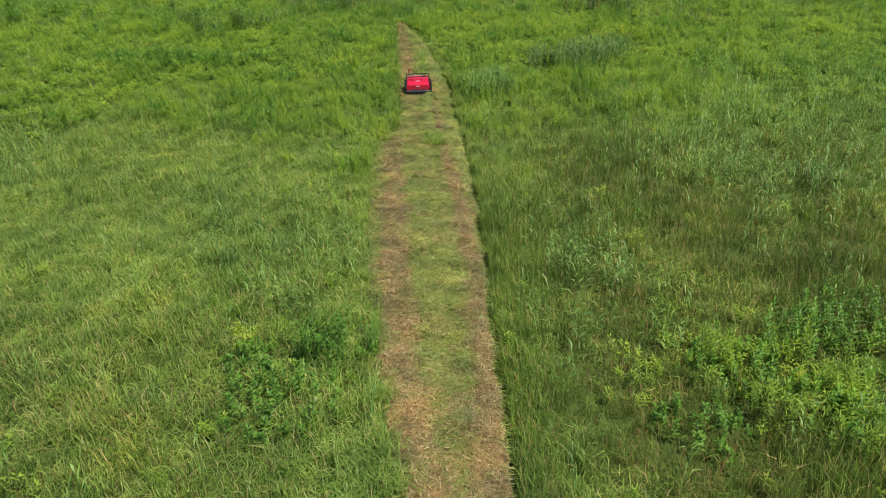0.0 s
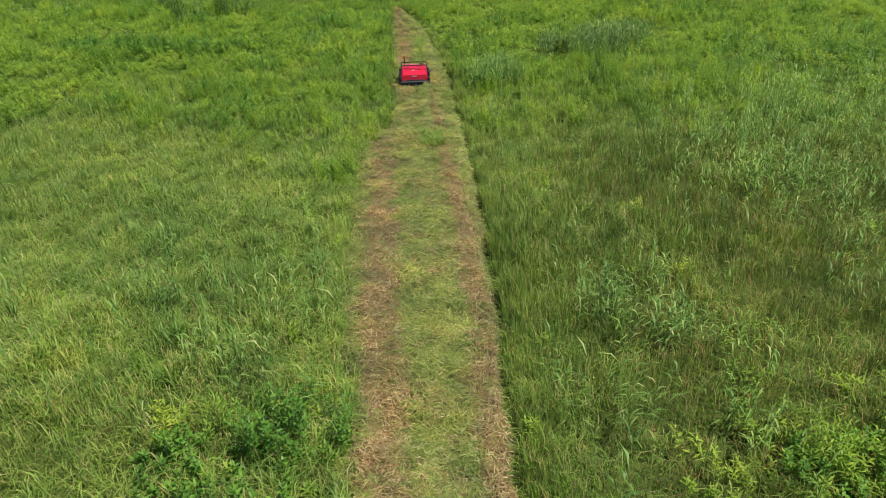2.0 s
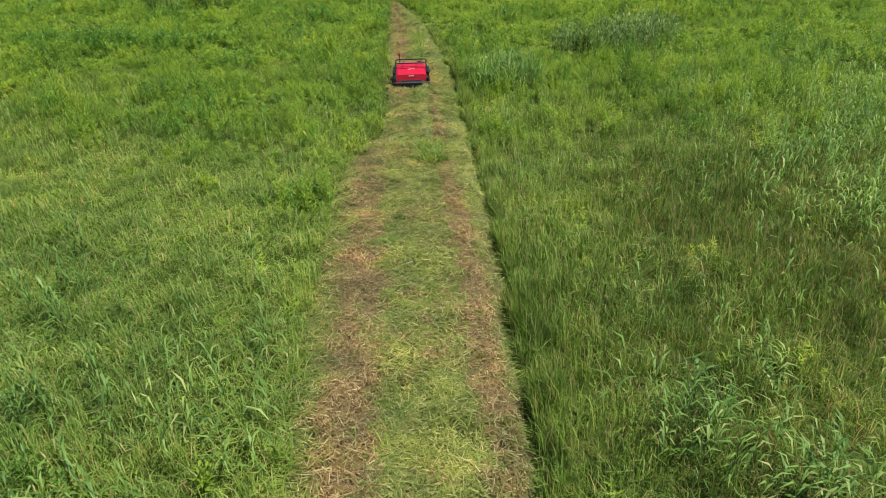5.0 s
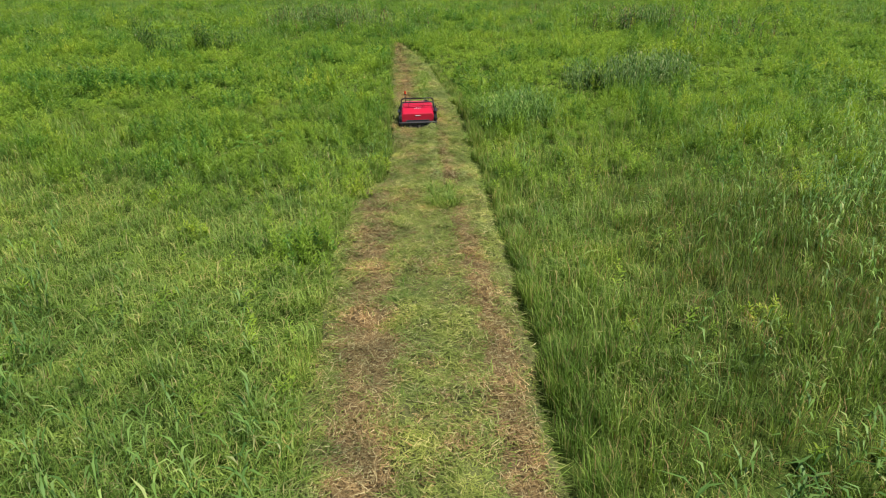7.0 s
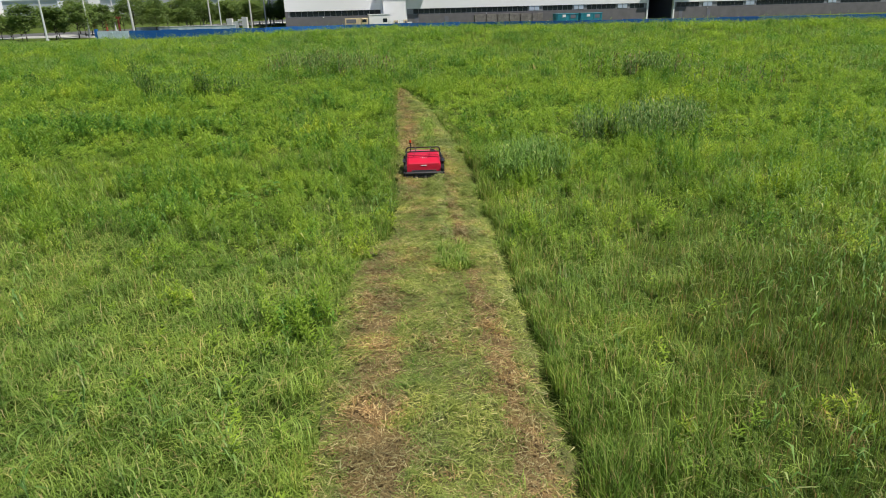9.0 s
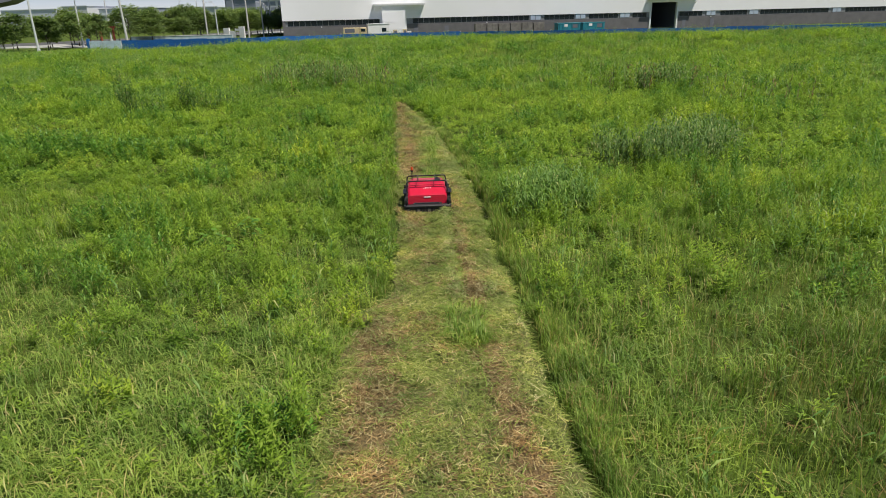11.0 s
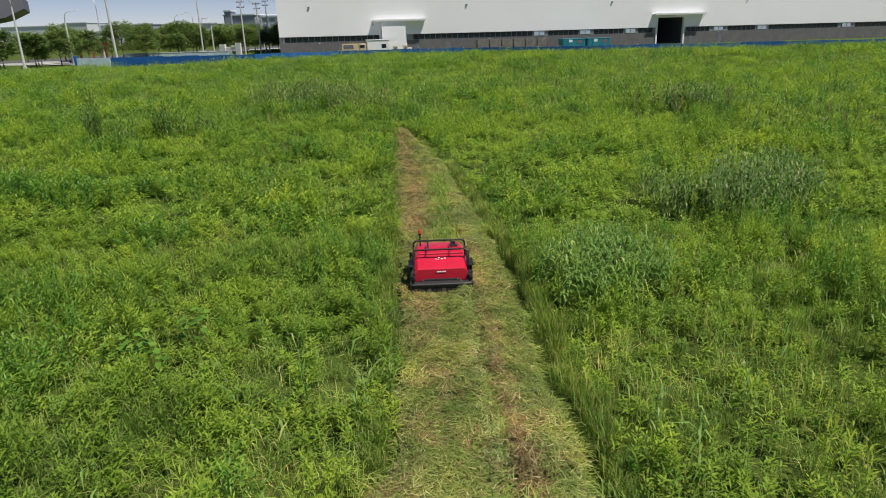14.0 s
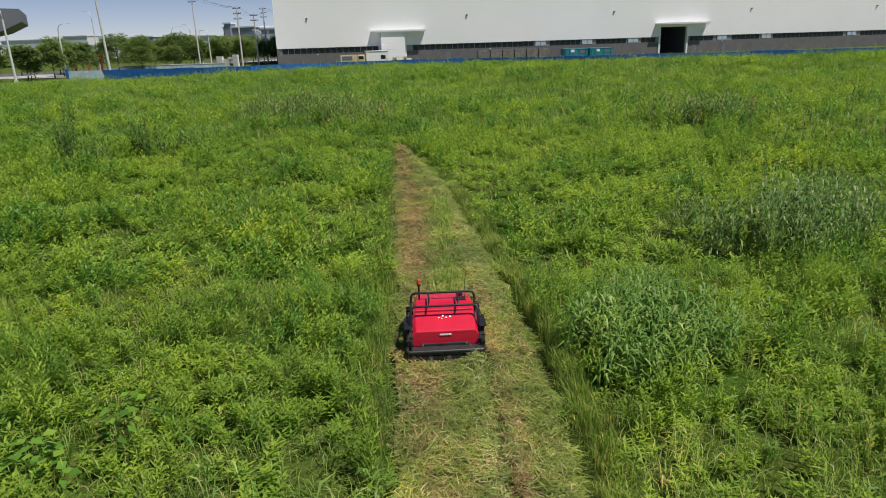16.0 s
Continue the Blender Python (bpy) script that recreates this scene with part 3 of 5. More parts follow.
def meadow():
    soft, stiff, reeds, weeds, brown = [], [], [], [], []
    near = lambda y: np.minimum(0.72 * y + 2.2, 15.5)
    wide = lambda y: 0.76 * y + 4.5
    far = lambda y: 0.74 * y + 3

    def grasses(x, y, a, b, scale, thin, far_tone=0):
        up = upright_share(x, y)
        w = 1 - thin * weed_share(x, y)
        ol = olive_share(x, y)
        soft.append(strew(a, x, y, w * (1 - up) * (1 - ol), grass_height, scale, far_tone, 0.08))
        stiff.append(strew(b, x, y, w * up * (1 - ol), grass_height, scale, 0, 0.04))
        stiff.append(strew(b, x, y, w * np.maximum(up, 0.8) * ol, lambda p, q: 0.92 * grass_height(p, q), scale, 1, 0.04))
    # uneven grass along the swath's right edge
    y = rng.uniform(6, 48, 3600)
    x = right_edge(y) + 0.02 + 0.3 * rng.rand(3600)
    ok = rng.rand(3600) < 0.35 + 0.65 * step(drift(x * 0, y, 0.7, 5), 0.3, 0.7)
    x, y = x[ok], y[ok]
    tall = grass_height(x, y) * rng.uniform(0.65, 1.2, len(x))
    stiff.append((T_WALL, on_land(x, y), tall, np.ones(len(x)), 0))
    y = rng.uniform(25, 56, 1300)
    x = right_edge(y) - 0.12 + 0.2 * rng.rand(1300)
    ok = step(drift(x * 0, y, 0.55, 9), 0.62, 0.8) > rng.rand(1300)
    soft.append((T_SOFT, on_land(x, y)[ok], 0.8 * grass_height(x, y)[ok], np.full(ok.sum(), 1.1), 0))
    y = rng.uniform(28, 57, 900)
    x = left_edge(y) - 0.03 - 0.3 * rng.rand(900)
    stiff.append((T_WALL, on_land(x, y), grass_height(x, y) * rng.uniform(0.5, 1.3, 900), np.ones(900), 0))
    grasses(*spots(6, 20, 56, near), T_SOFT, T_STIFF, 1.0, 0.6)
    grasses(*spots(20, 27, 38, near), T_SOFT, T_STIFF, 1.08, 0.6)
    grasses(*spots(27, 38, 27, near), T_SOFT, T_STIFF, 0.95, 0.6)
    x, y = spots(17, 36, 8, wide)
    ok = np.abs(x - axis(y)) > 15
    grasses(x[ok], y[ok], T_SOFT_FAR, T_STIFF_FAR, 1.0, 0.75)
    grasses(*spots(36, 62, 8, wide), T_SOFT_FAR, T_STIFF_FAR, 1.0, 0.85)
    grasses(*spots(62, 134, 2.2, far, -80, 110), T_FARTHEST, T_FARTHEST, 1.0, 0.45)
    grasses(*spots(62, 134, 1.8, far, -80, 110), T_FARTHEST, T_FARTHEST, 1.1, 0.45, 1)
    # the meadow to either side and behind
    x, y = rng.uniform(-75, 75, 9000), rng.uniform(-25, 62, 9000)
    ok = np.abs(x - axis(y)) > np.where(y < 6, 0, 0.74 * y + 3.0)
    grasses(x[ok], y[ok], T_FARTHEST, T_FARTHEST, 0.9, 0.3)
    x, y = rng.uniform(-26, 26, 13000), rng.uniform(-16, 24, 13000)
    ok = np.abs(x - axis(y)) > np.where(y < 6, 0, np.minimum(0.72 * y + 2.2, 15.5))
    grasses(x[ok], y[ok], T_SOFT_FAR, T_STIFF_FAR, 0.85, 0.3)
    # weeds grow in rounded clumps, each of one tone, with lower ones strewn between
    def thickets(templates, y0, y1, half, per_m2, r_lo, r_hi, fill, x_lo=-200, x_hi=200, outside=0.0, wide_by=1.0):
        x, y = spots(y0, y1, per_m2, half, x_lo, x_hi)
        ok = (rng.rand(len(x)) < 1.15 * weed_share(x, y)) & (np.abs(x - axis(y)) > outside)
        x, y = x[ok], y[ok]
        r = rng.uniform(r_lo, r_hi, len(x))
        top = np.minimum(weed_height(x, y) * rng.uniform(0.8, 1.35, len(x)), 1.5)
        deep = np.clip(1.5 * (drift(x, y, 2.6, 10) - 0.42) + 1.1 * (drift(x, y, 6, 4) - 0.5) + 0.25 * step(y, 52, 72), 0.05, 0.85)
        u = rng.rand(len(x))
        kind = np.where(u < 0.45 * deep, 2, np.where(u < deep, 1, np.where(u > 0.95, 3, 0)))
        many = rng.poisson(fill * np.pi * r * r)
        k = np.repeat(np.arange(len(x)), many)
        d, th = np.sqrt(rng.rand(len(k))), rng.rand(len(k)) * 6.283
        px, py = x[k] + r[k] * d * np.cos(th), y[k] + r[k] * d * np.sin(th)
        h = top[k] * (1.1 - 0.6 * d * d) * rng.uniform(0.88, 1.12, len(k))
        ok = ~in_track(px, py, 0.12) & (py < hoarding_y(px) - 0.4)
        for mat in range(4):
            sel = ok & (kind[k] == mat)
            weeds.append((templates, on_land(px, py)[sel], h[sel], np.full(sel.sum(), wide_by), mat))

    def between(templates, x, y, keep):
        weeds.append(strew(templates, x, y, keep * 0.6, lambda a, b: 0.3 + 0.35 * weed_height(a, b), 1.15, 0))
        weeds.append(strew(templates, x, y, keep * 0.4, lambda a, b: 0.3 + 0.35 * weed_height(a, b), 1.15, 1))
    thickets(T_WEED, 6, 38, near, 2.0, 0.25, 0.6, 9.5)
    thickets(T_WEED_FAR, 20, 38, wide, 1.0, 0.4, 0.9, 4.6, outside=15)
    thickets(T_WEED_FAR, 38, 62, wide, 1.15, 0.35, 0.95, 4.4)
    thickets(T_WEED_THIRD, 62, 90, far, 0.48, 0.6, 1.4, 1.75, -80, 110)
    thickets(T_WEED_FARTHEST, 90, 130, far, 0.24, 0.9, 2.0, 0.95, -80, 110)
    x, y = spots(6, 38, 6.5, near)
    between(T_WEED, x, y, weed_share(x, y) + 0.05)
    x, y = spots(20, 62, 2.6, wide)
    ok = (y > 38) | (np.abs(x - axis(y)) > 15)
    between(T_WEED_FAR, x[ok], y[ok], weed_share(x[ok], y[ok]) + 0.04)
    x, y = spots(62, 130, 0.6, far, -80, 110)
    between(T_WEED_THIRD, x, y, 0.8 * weed_share(x, y))
    # reeds
    x, y = spots(6, 45, 9, far)
    reeds.append(strew(T_REED, x, y, 1.0 * patches(x, y, REED_PATCHES) + 0.024 * (y < 32) + 0.006, 0.95, 1.1, 0, 0.2))
    reeds.append(strew(T_REED, x, y, patches(x, y, GREY_PATCHES), 1.3, 1.15, 1))
    x, y = spots(45, 134, 2.0, far, -80, 110)
    reeds.append(strew(T_REED_FAR, x, y, 0.6 * patches(x, y, REED_PATCHES) + 0.7 * step(drift(x, y, 5, 2), 0.35, 0.8) * step(y, 52, 66), lambda a, k: 0.5 + 0.6 * drift(a, k, 2.2, 9), 1.0, 0))
    reeds.append(strew(T_REED_FAR, x, y, patches(x, y, GREY_PATCHES), 1.0, 1.0, 1))
    x, y = spots(48, 80, 9, wide)
    brown.append(strew(T_REED_FAR, x, y, 0.35 * patches(x, y, BROWN_PATCHES), 1.2, 1.0, 0))
    reeds.append(strew(T_REED_FAR, x, y, 0.6 * patches(x, y, BROWN_PATCHES), 1.3, 1.2, 1))
    for nm, bt, mats, label in (("soft_grass", soft, [GRASS, REED], "uncut arching yellow-green meadow grass"),
                                ("stiff_grass", stiff, [STIFF, OLIVE], "uncut upright olive grass with brownish tips"),
                                ("meadow_weeds", weeds, [WEED, DEEP, BUSH, YELLOW], "bright green leafy weeds crowding the meadow"),
                                ("scattered_reeds", reeds, [REED, REED_GREY], "scattered pale green reeds with arching leaves"),
                                ("brown_stalks", brown, [BROWN], "brownish dry stalks standing in the meadow")):
        tagged(new(nm, plant_mesh(nm, bt, mats)), label, nm.split("_")[-1], kind="stuff")


meadow()


# ---- closed undergrowth beneath the weeds ----
def undergrowth():
    def height(x, y):
        rough = 0.75 + 0.5 * drift(x, y, 0.45, 6)
        z = land(x, y) - 0.2 + weed_share(x, y) ** 0.6 * 0.24 * weed_height(x, y) * rough
        z = z + 0.22 * step(y, 58, 70) - 0.2 * (1 - step(y, 26, 34))
        return np.where(in_track(x, y, 0.25), land(x, y) - 0.15, z)
    near = sheet("undergrowth", np.arange(-44, 44.1, 0.32), np.arange(24, 66.1, 0.32), height, UNDER)
    tagged(near, "low shaded green undergrowth beneath the weeds", "undergrowth", kind="stuff")
    back = sheet("undergrowth", np.arange(-82, 110, 0.8), np.arange(66, 132, 0.8), height, UNDER)
    tagged(back, "low green undergrowth towards the field's far end", "undergrowth", kind="stuff")


undergrowth()


# ---- clippings and stubble on the mown swath ----
def clippings():
    def flat(r, length, w):
        az, tilt = r.normal(1.57, 0.75), r.uniform(-0.12, 0.4)
        c, s = math.cos(az), math.sin(az)
        side = np.array((-s, c, r.uniform(-0.6, 0.6))) * w / 2
        a, b = np.array((-c, -s, 0)) * length / 2, np.array((c, s, 2 * tilt)) * length / 2
        return np.array((a - side, a + side, b)), np.array(((0, 1, 2),))
    r = np.random.RandomState(5)
    t_flat = [gather([(v + np.array((r.uniform(-.085, .085), r.uniform(-.12, .12), r.uniform(0.03, 0.085))), f) for v, f in (flat(r, r.uniform(0.06, 0.19), 0.0125) for _ in range(11))]) for _ in range(10)]
    t_stub = [tuft(r, 8, 0.13, 0.11, 0.011, 0.5, 1) for _ in range(6)]
    t_tall = [tuft(r, 10, 0.12, 0.42, 0.013, 0.45) for _ in range(6)]
    t_bent = [tuft(r, 10, 0.12, 0.27, 0.011, 0.8) for _ in range(6)]
    n = 25000
    y = 6 + 53 * rng.rand(n) ** 1.2
    a, b = left_edge(y), right_edge(y)
    gap_l = 0.2 * step(y, 27, 29)
    x = a + gap_l + (b - a - gap_l - 0.27) * rng.rand(n)
    sr = seam_right(y)
    brown = brown_share(x, y)
    off = x - sr - 0.08
    x = np.where((y > 26.5) & (drift(x * 0, y, 1.6, 2) > 0.33) & (np.abs(off) < 0.06), x + 0.12 * np.sign(off), x)
    pale = (rng.rand(n) < 0.42 * (step(x - sr, 0.45, 0.6) * (y < 30) + step(y, 35, 39) * step(x - sr, 0.0, 0.15)) + 0.04 + 0.75 * (np.abs(x - sr + 0.12) < 0.1) * (y > 26) * (y < 37)) & (rng.rand(n) > 0.8 * brown)
    pick = rng.rand(n) < brown
    lift = 0.5 + 1.6 * drift(x, y, 0.5, 7)
    ones = np.ones(n)
    P = np.stack([x, y, swath_z(x, y) - 0.03], -1)
    green = ~pick & ~pale
    pick &= ~pale
    batches = [(t_flat, P[sel], lift[sel], ones[sel], mat) for sel, mat in ((pick, 0), (green, 1), (pale, 3))]
    keep = rng.rand(n) < (0.3 - 0.25 * brown)
    batches.append((t_stub, P[keep], rng.uniform(0.6, 1.5, keep.sum()), ones[keep], 2))
    # uncut ridges along the seams between passes
    m = 3600
    y = rng.uniform(7, 57, m)
    y[:150] = rng.uniform(26.3, 27.7, 150)
    left = rng.rand(m) < 0.35
    left &= y < 26
    tongue = (y > 36.2) & (y < 45.5)
    x = np.where(left, seam_left(y), seam_right(y)) + rng.normal(0, 0.05, m)
    x = np.where(tongue, np.interp(y, [36.2, 38.5, 43.5, 45.5], [-1.18, -1.32, -1.48, -1.66]) + rng.normal(0, 0.12, m), x)
    show = rng.rand(m) < np.where(tongue, 0.35 + 0.65 * (drift(x * 0, y, 0.9, 3) > 0.4), (y > 25) * 0.9 * (0.08 + 0.7 * (drift(x * 0, y, 1.3, 9) > 0.55) + 0.8 * ((y > 26.3) & (y < 27.7))) + 0.12 * (y <= 25))
    tall = np.where(tongue | ((y > 26.3) & (y < 27.7)), 1.15, 0.6) * rng.uniform(0.4, 1.2, m)
    spared = (y > 26.3) & (y < 27.7)
    x = np.where(spared, x + np.where(rng.rand(m) < 0.5, -0.14, 0.24), x)
    y = np.where(spared, y - 0.5, y)
    batches.append((t_tall, on_land(x, y)[show], tall[show], ones[:show.sum()], 2))
    # bent grass along both edges
    m = 6200
    y = rng.uniform(6, 59, m)
    left = rng.rand(m) < np.where(y < 28, 0.66, 0.4)
    x = np.where(left, left_edge(y) + np.abs(rng.normal(0, 0.27, m)) - 0.08 + 0.28 * step(y, 27, 29), right_edge(y) - 0.34 - np.abs(rng.normal(0, 0.1, m)))
    kind = rng.rand(m) < 0.6
    for sel, mat in ((kind, 1), (~kind, 2)):
        batches.append((t_bent, on_land(x, y)[sel], rng.uniform(0.2, 0.62, sel.sum()), np.ones(sel.sum()) * 1.2, mat))
    me = plant_mesh("clippings", batches, [STRAW, CUT, GRASS, FRESH])
    tagged(new("clippings", me), "straw-brown and yellow-green clippings lying on the mown strip", "clippings", kind="stuff")


clippings()


# ---- single plants that stand out ----
def plant_thing(name, x, y, stems, leaves, stem_mat, leaf_mat, label, category, group):
    t = thing(name, pose(x, y, float(land(x, y))), label, category, group)
    for nm, pieces, mat in (("stalk", stems, stem_mat), ("foliage", leaves, leaf_mat)):
        v, f = gather(pieces)
        tagged(new(nm, triangles(nm, v, f, None, [mat])), kind="stuff").parent = t
    return t


def bush(x, y, r, h, mat, label, seed, length=0.15, w=0.042):
    q = np.random.RandomState(seed)
    sticks, out = [], []
    for k in range(int((34 if y < 40 else 24) * r * r) + 8):
        rad, th = r * math.sqrt(q.rand()), q.rand() * 6.283
        s, l = weed_stems(q, h * (1.05 - 0.45 * (rad / r) ** 2), 1, 20, length, w, 0.02, 0.25)
        off = np.array((rad * math.cos(th), rad * math.sin(th), 0))
        sticks += [(v + off, f) for v, f in s]
        out += [(v + off, f) for v, f in l]
    return plant_thing("weed_bush", x, y, sticks, out, STALK, mat, label, "bush", "bushes in the meadow")


for k, (x, y, r, h) in enumerate(((-1.75, 12.6, 0.95, 0.9), (-2.4, 10.75, 1.2, 0.8), (6.2, 11.5, 1.0, 0.8), (7.8, 12.5, 1.1, 0.95), (9.4, 13.4, 1.1, 0.9), (9.6, 11.6, 1.2, 0.9), (7.4, 10.2, 0.9, 0.75), (5.0, 10.0, 0.8, 0.65), (-3.4, 12.0, 0.6, 0.6), (-2.75, 23.2, 0.6, 0.7),
                                  (11.0, 44.0, 0.8, 1.3), (-4.1, 63.0, 1.3, 1.3), (1.6, 64.5, 1.6, 1.2), (-8.2, 51.0, 1.4, 1.1), (-16.8, 50.5, 1.5, 1.4), (-17.0, 43.0, 1.6, 1.2), (-20.0, 43.6, 1.5, 1.2), (-13.6, 42.4, 1.4, 1.1), (-18.4, 43.9, 1.4, 1.25), (-15.2, 43.2, 1.2, 1.15), (-21.8, 44.4, 1.2, 1.1), (-12.0, 43.8, 1.0, 0.95), (3.4, 50.2, 0.8, 1.0), (16.8, 51.5, 0.9, 1.0), (-6.0, 38.6, 0.9, 0.9), (-9.0, 37.4, 1.0, 0.95), (-10.6, 33.0, 0.9, 0.9), (-8.2, 30.8, 0.8, 0.85), (6.8, 46.0, 0.8, 0.9))):
    bush(x, y, r, h, BUSH, "dense dark green leafy bush among the grass", 40 + k, *((0.15, 0.042) if y < 40 else (0.21, 0.058)))
for k, (x, y, r, h) in enumerate(((-3.8, 12.7, 0.4, 0.6), (-2.25, 26.75, 0.32, 0.62), (-2.05, 29.2, 0.42, 0.55), (-3.1, 29.1, 0.3, 0.6), (3.9, 33.7, 0.5, 0.7), (3.6, 29.8, 0.3, 0.5), (-5.6, 24.2, 0.4, 0.5), (5.6, 17.2, 0.3, 0.5), (2.95, 19.85, 0.22, 0.5), (5.3, 20.4, 0.4, 0.5), (4.4, 31.2, 0.4, 0.6), (5.9, 33.4, 0.45, 0.7), (6.6, 36.2, 0.5, 0.8))):
    bush(x, y, r, h, YELLOW, "yellow-green leafy weed standing out from the grass", 70 + k, 0.14, 0.034)


def reed_clump(x, y, r, n, h, mat, label, seed, w=0.03):
    q = np.random.RandomState(seed)
    sticks, out = [], []
    for k in range(n):
        rad, th = r * math.sqrt(q.rand()), q.rand() * 6.283
        s, l = reed_stem(q, h * q.uniform(0.7, 1.1), 9, w, 0.44, (rad * math.cos(th), rad * math.sin(th)))
        sticks.append(s)
        out += l
    return plant_thing("reed_clump", x, y, sticks, out, STALK, mat, label, "reeds", "reed clumps in the meadow")


for k, (x, y, r, n, h, mat) in enumerate(((3.6, 15.5, 0.7, 19, 1.1, REED), (4.5, 14.7, 0.6, 12, 1.05, REED), (5.2, 14.3, 0.45, 6, 1.0, REED), (5.2, 12.3, 0.5, 9, 0.9, REED),
                                          (1.45, 34.0, 0.6, 60, 1.05, REED), (2.15, 34.5, 0.8, 95, 1.25, REED), (2.9, 33.9, 0.75, 85, 1.15, REED), (2.1, 33.3, 0.7, 70, 1.0, REED), (1.6, 32.8, 0.45, 30, 0.85, REED), (2.6, 35.4, 0.6, 40, 1.0, REED),
                                          (5.7, 39.4, 0.8, 50, 1.3, REED_GREY), (6.9, 38.9, 0.9, 64, 1.45, REED_GREY), (8.3, 39.6, 0.9, 64, 1.5, REED_GREY), (9.4, 40.8, 0.9, 56, 1.45, REED_GREY), (7.6, 41.0, 0.9, 50, 1.4, REED_GREY), (10.6, 42.6, 0.9, 44, 1.35, REED_GREY), (9.2, 43.0, 0.9, 40, 1.3, REED_GREY), (5.4, 41.2, 0.6, 24, 1.2, REED_GREY),
                                          (-3.3, 14.2, 0.6, 12, 0.9, REED), (8.7, 21.7, 0.7, 18, 1.15, REED), (8.5, 25.0, 0.6, 16, 1.2, REED), (10.2, 22.6, 0.9, 22, 1.2, REED), (10.4, 26.0, 0.9, 22, 1.2, REED), (12.4, 21, 1.0, 18, 1.2, REED), (12.2, 28.4, 1.0, 26, 1.2, REED),
                                          (-6.4, 18.9, 0.8, 12, 0.9, REED), (4.75, 16.8, 0.45, 7, 1.0, REED))):
    reed_clump(x, y, r, n, h, mat, "clump of greyish reeds with pale dry leaves" if mat is REED_GREY else "clump of blue-green reeds with long arching leaves", 90 + k, 0.05 if mat is REED_GREY else 0.036 if y > 30 else 0.03)
for k, (x, y, r, n, h) in enumerate(((-26.8, 67.5, 0.7, 40, 2.0), (-19.7, 54.2, 0.4, 28, 2.2), (-18.9, 55.2, 0.8, 24, 1.6), (-17.6, 57.3, 0.5, 34, 2.0), (-16.6, 57.0, 0.9, 24, 1.6), (-15.3, 58.4, 0.9, 30, 1.4), (-22.7, 59.5, 0.6, 30, 1.7), (-12.6, 72.0, 1.3, 70, 1.6), (-10.2, 69.5, 1.1, 50, 1.5), (13.6, 63.5, 1.5, 80, 1.6))):
    reed_clump(x, y, r, n, h, DARK_STALK, "clump of tall dark green stalks above the weeds", 160 + k, 0.075)
for k, (x, y, h) in enumerate(((-3.5, 29.6, 1.5), (3.36, 18.3, 1.05), (4.65, 19.1, 1.15), (-2.0, 17.0, 1.1), (-1.9, 29.9, 0.9), (5.9, 13.6, 1.2), (-4.9, 16.2, 1.1))):
    reed_clump(x, y, 0.1, 2, h, REED, "single tall reed stalk with pale arching leaves", 120 + k)


def dock(x, y, seed):
    q = np.random.RandomState(seed)
    sticks, out = [], []
    for k in range(16):
        az, hh = q.rand() * 6.283, q.uniform(0.3, 0.8)
        foot = np.array((q.normal(0, 0.12), q.normal(0, 0.12), 0))
        top = foot + np.array((math.cos(az) * 0.14, math.sin(az) * 0.14, hh))
        side = np.array((-math.sin(az), math.cos(az), 0)) * 0.008
        sticks.append((np.array((foot - side, foot + side, top)), np.array(((0, 1, 2),))))
        out.append(leaf(top, az, q.uniform(0.14, 0.24), q.uniform(-0.08, 0.05), q.uniform(0.09, 0.15)))
    return plant_thing("broadleaf_plant", x, y, sticks, out, STALK, BUSH, "broad-leaved dark green plant among the weeds", "plant", "broad-leaved plants")


for k, (x, y) in enumerate(((-6.0, 32.0), (-5.6, 31.6), (-6.2, 30.7), (-6.6, 30.9))):
    dock(x, y, 140 + k)


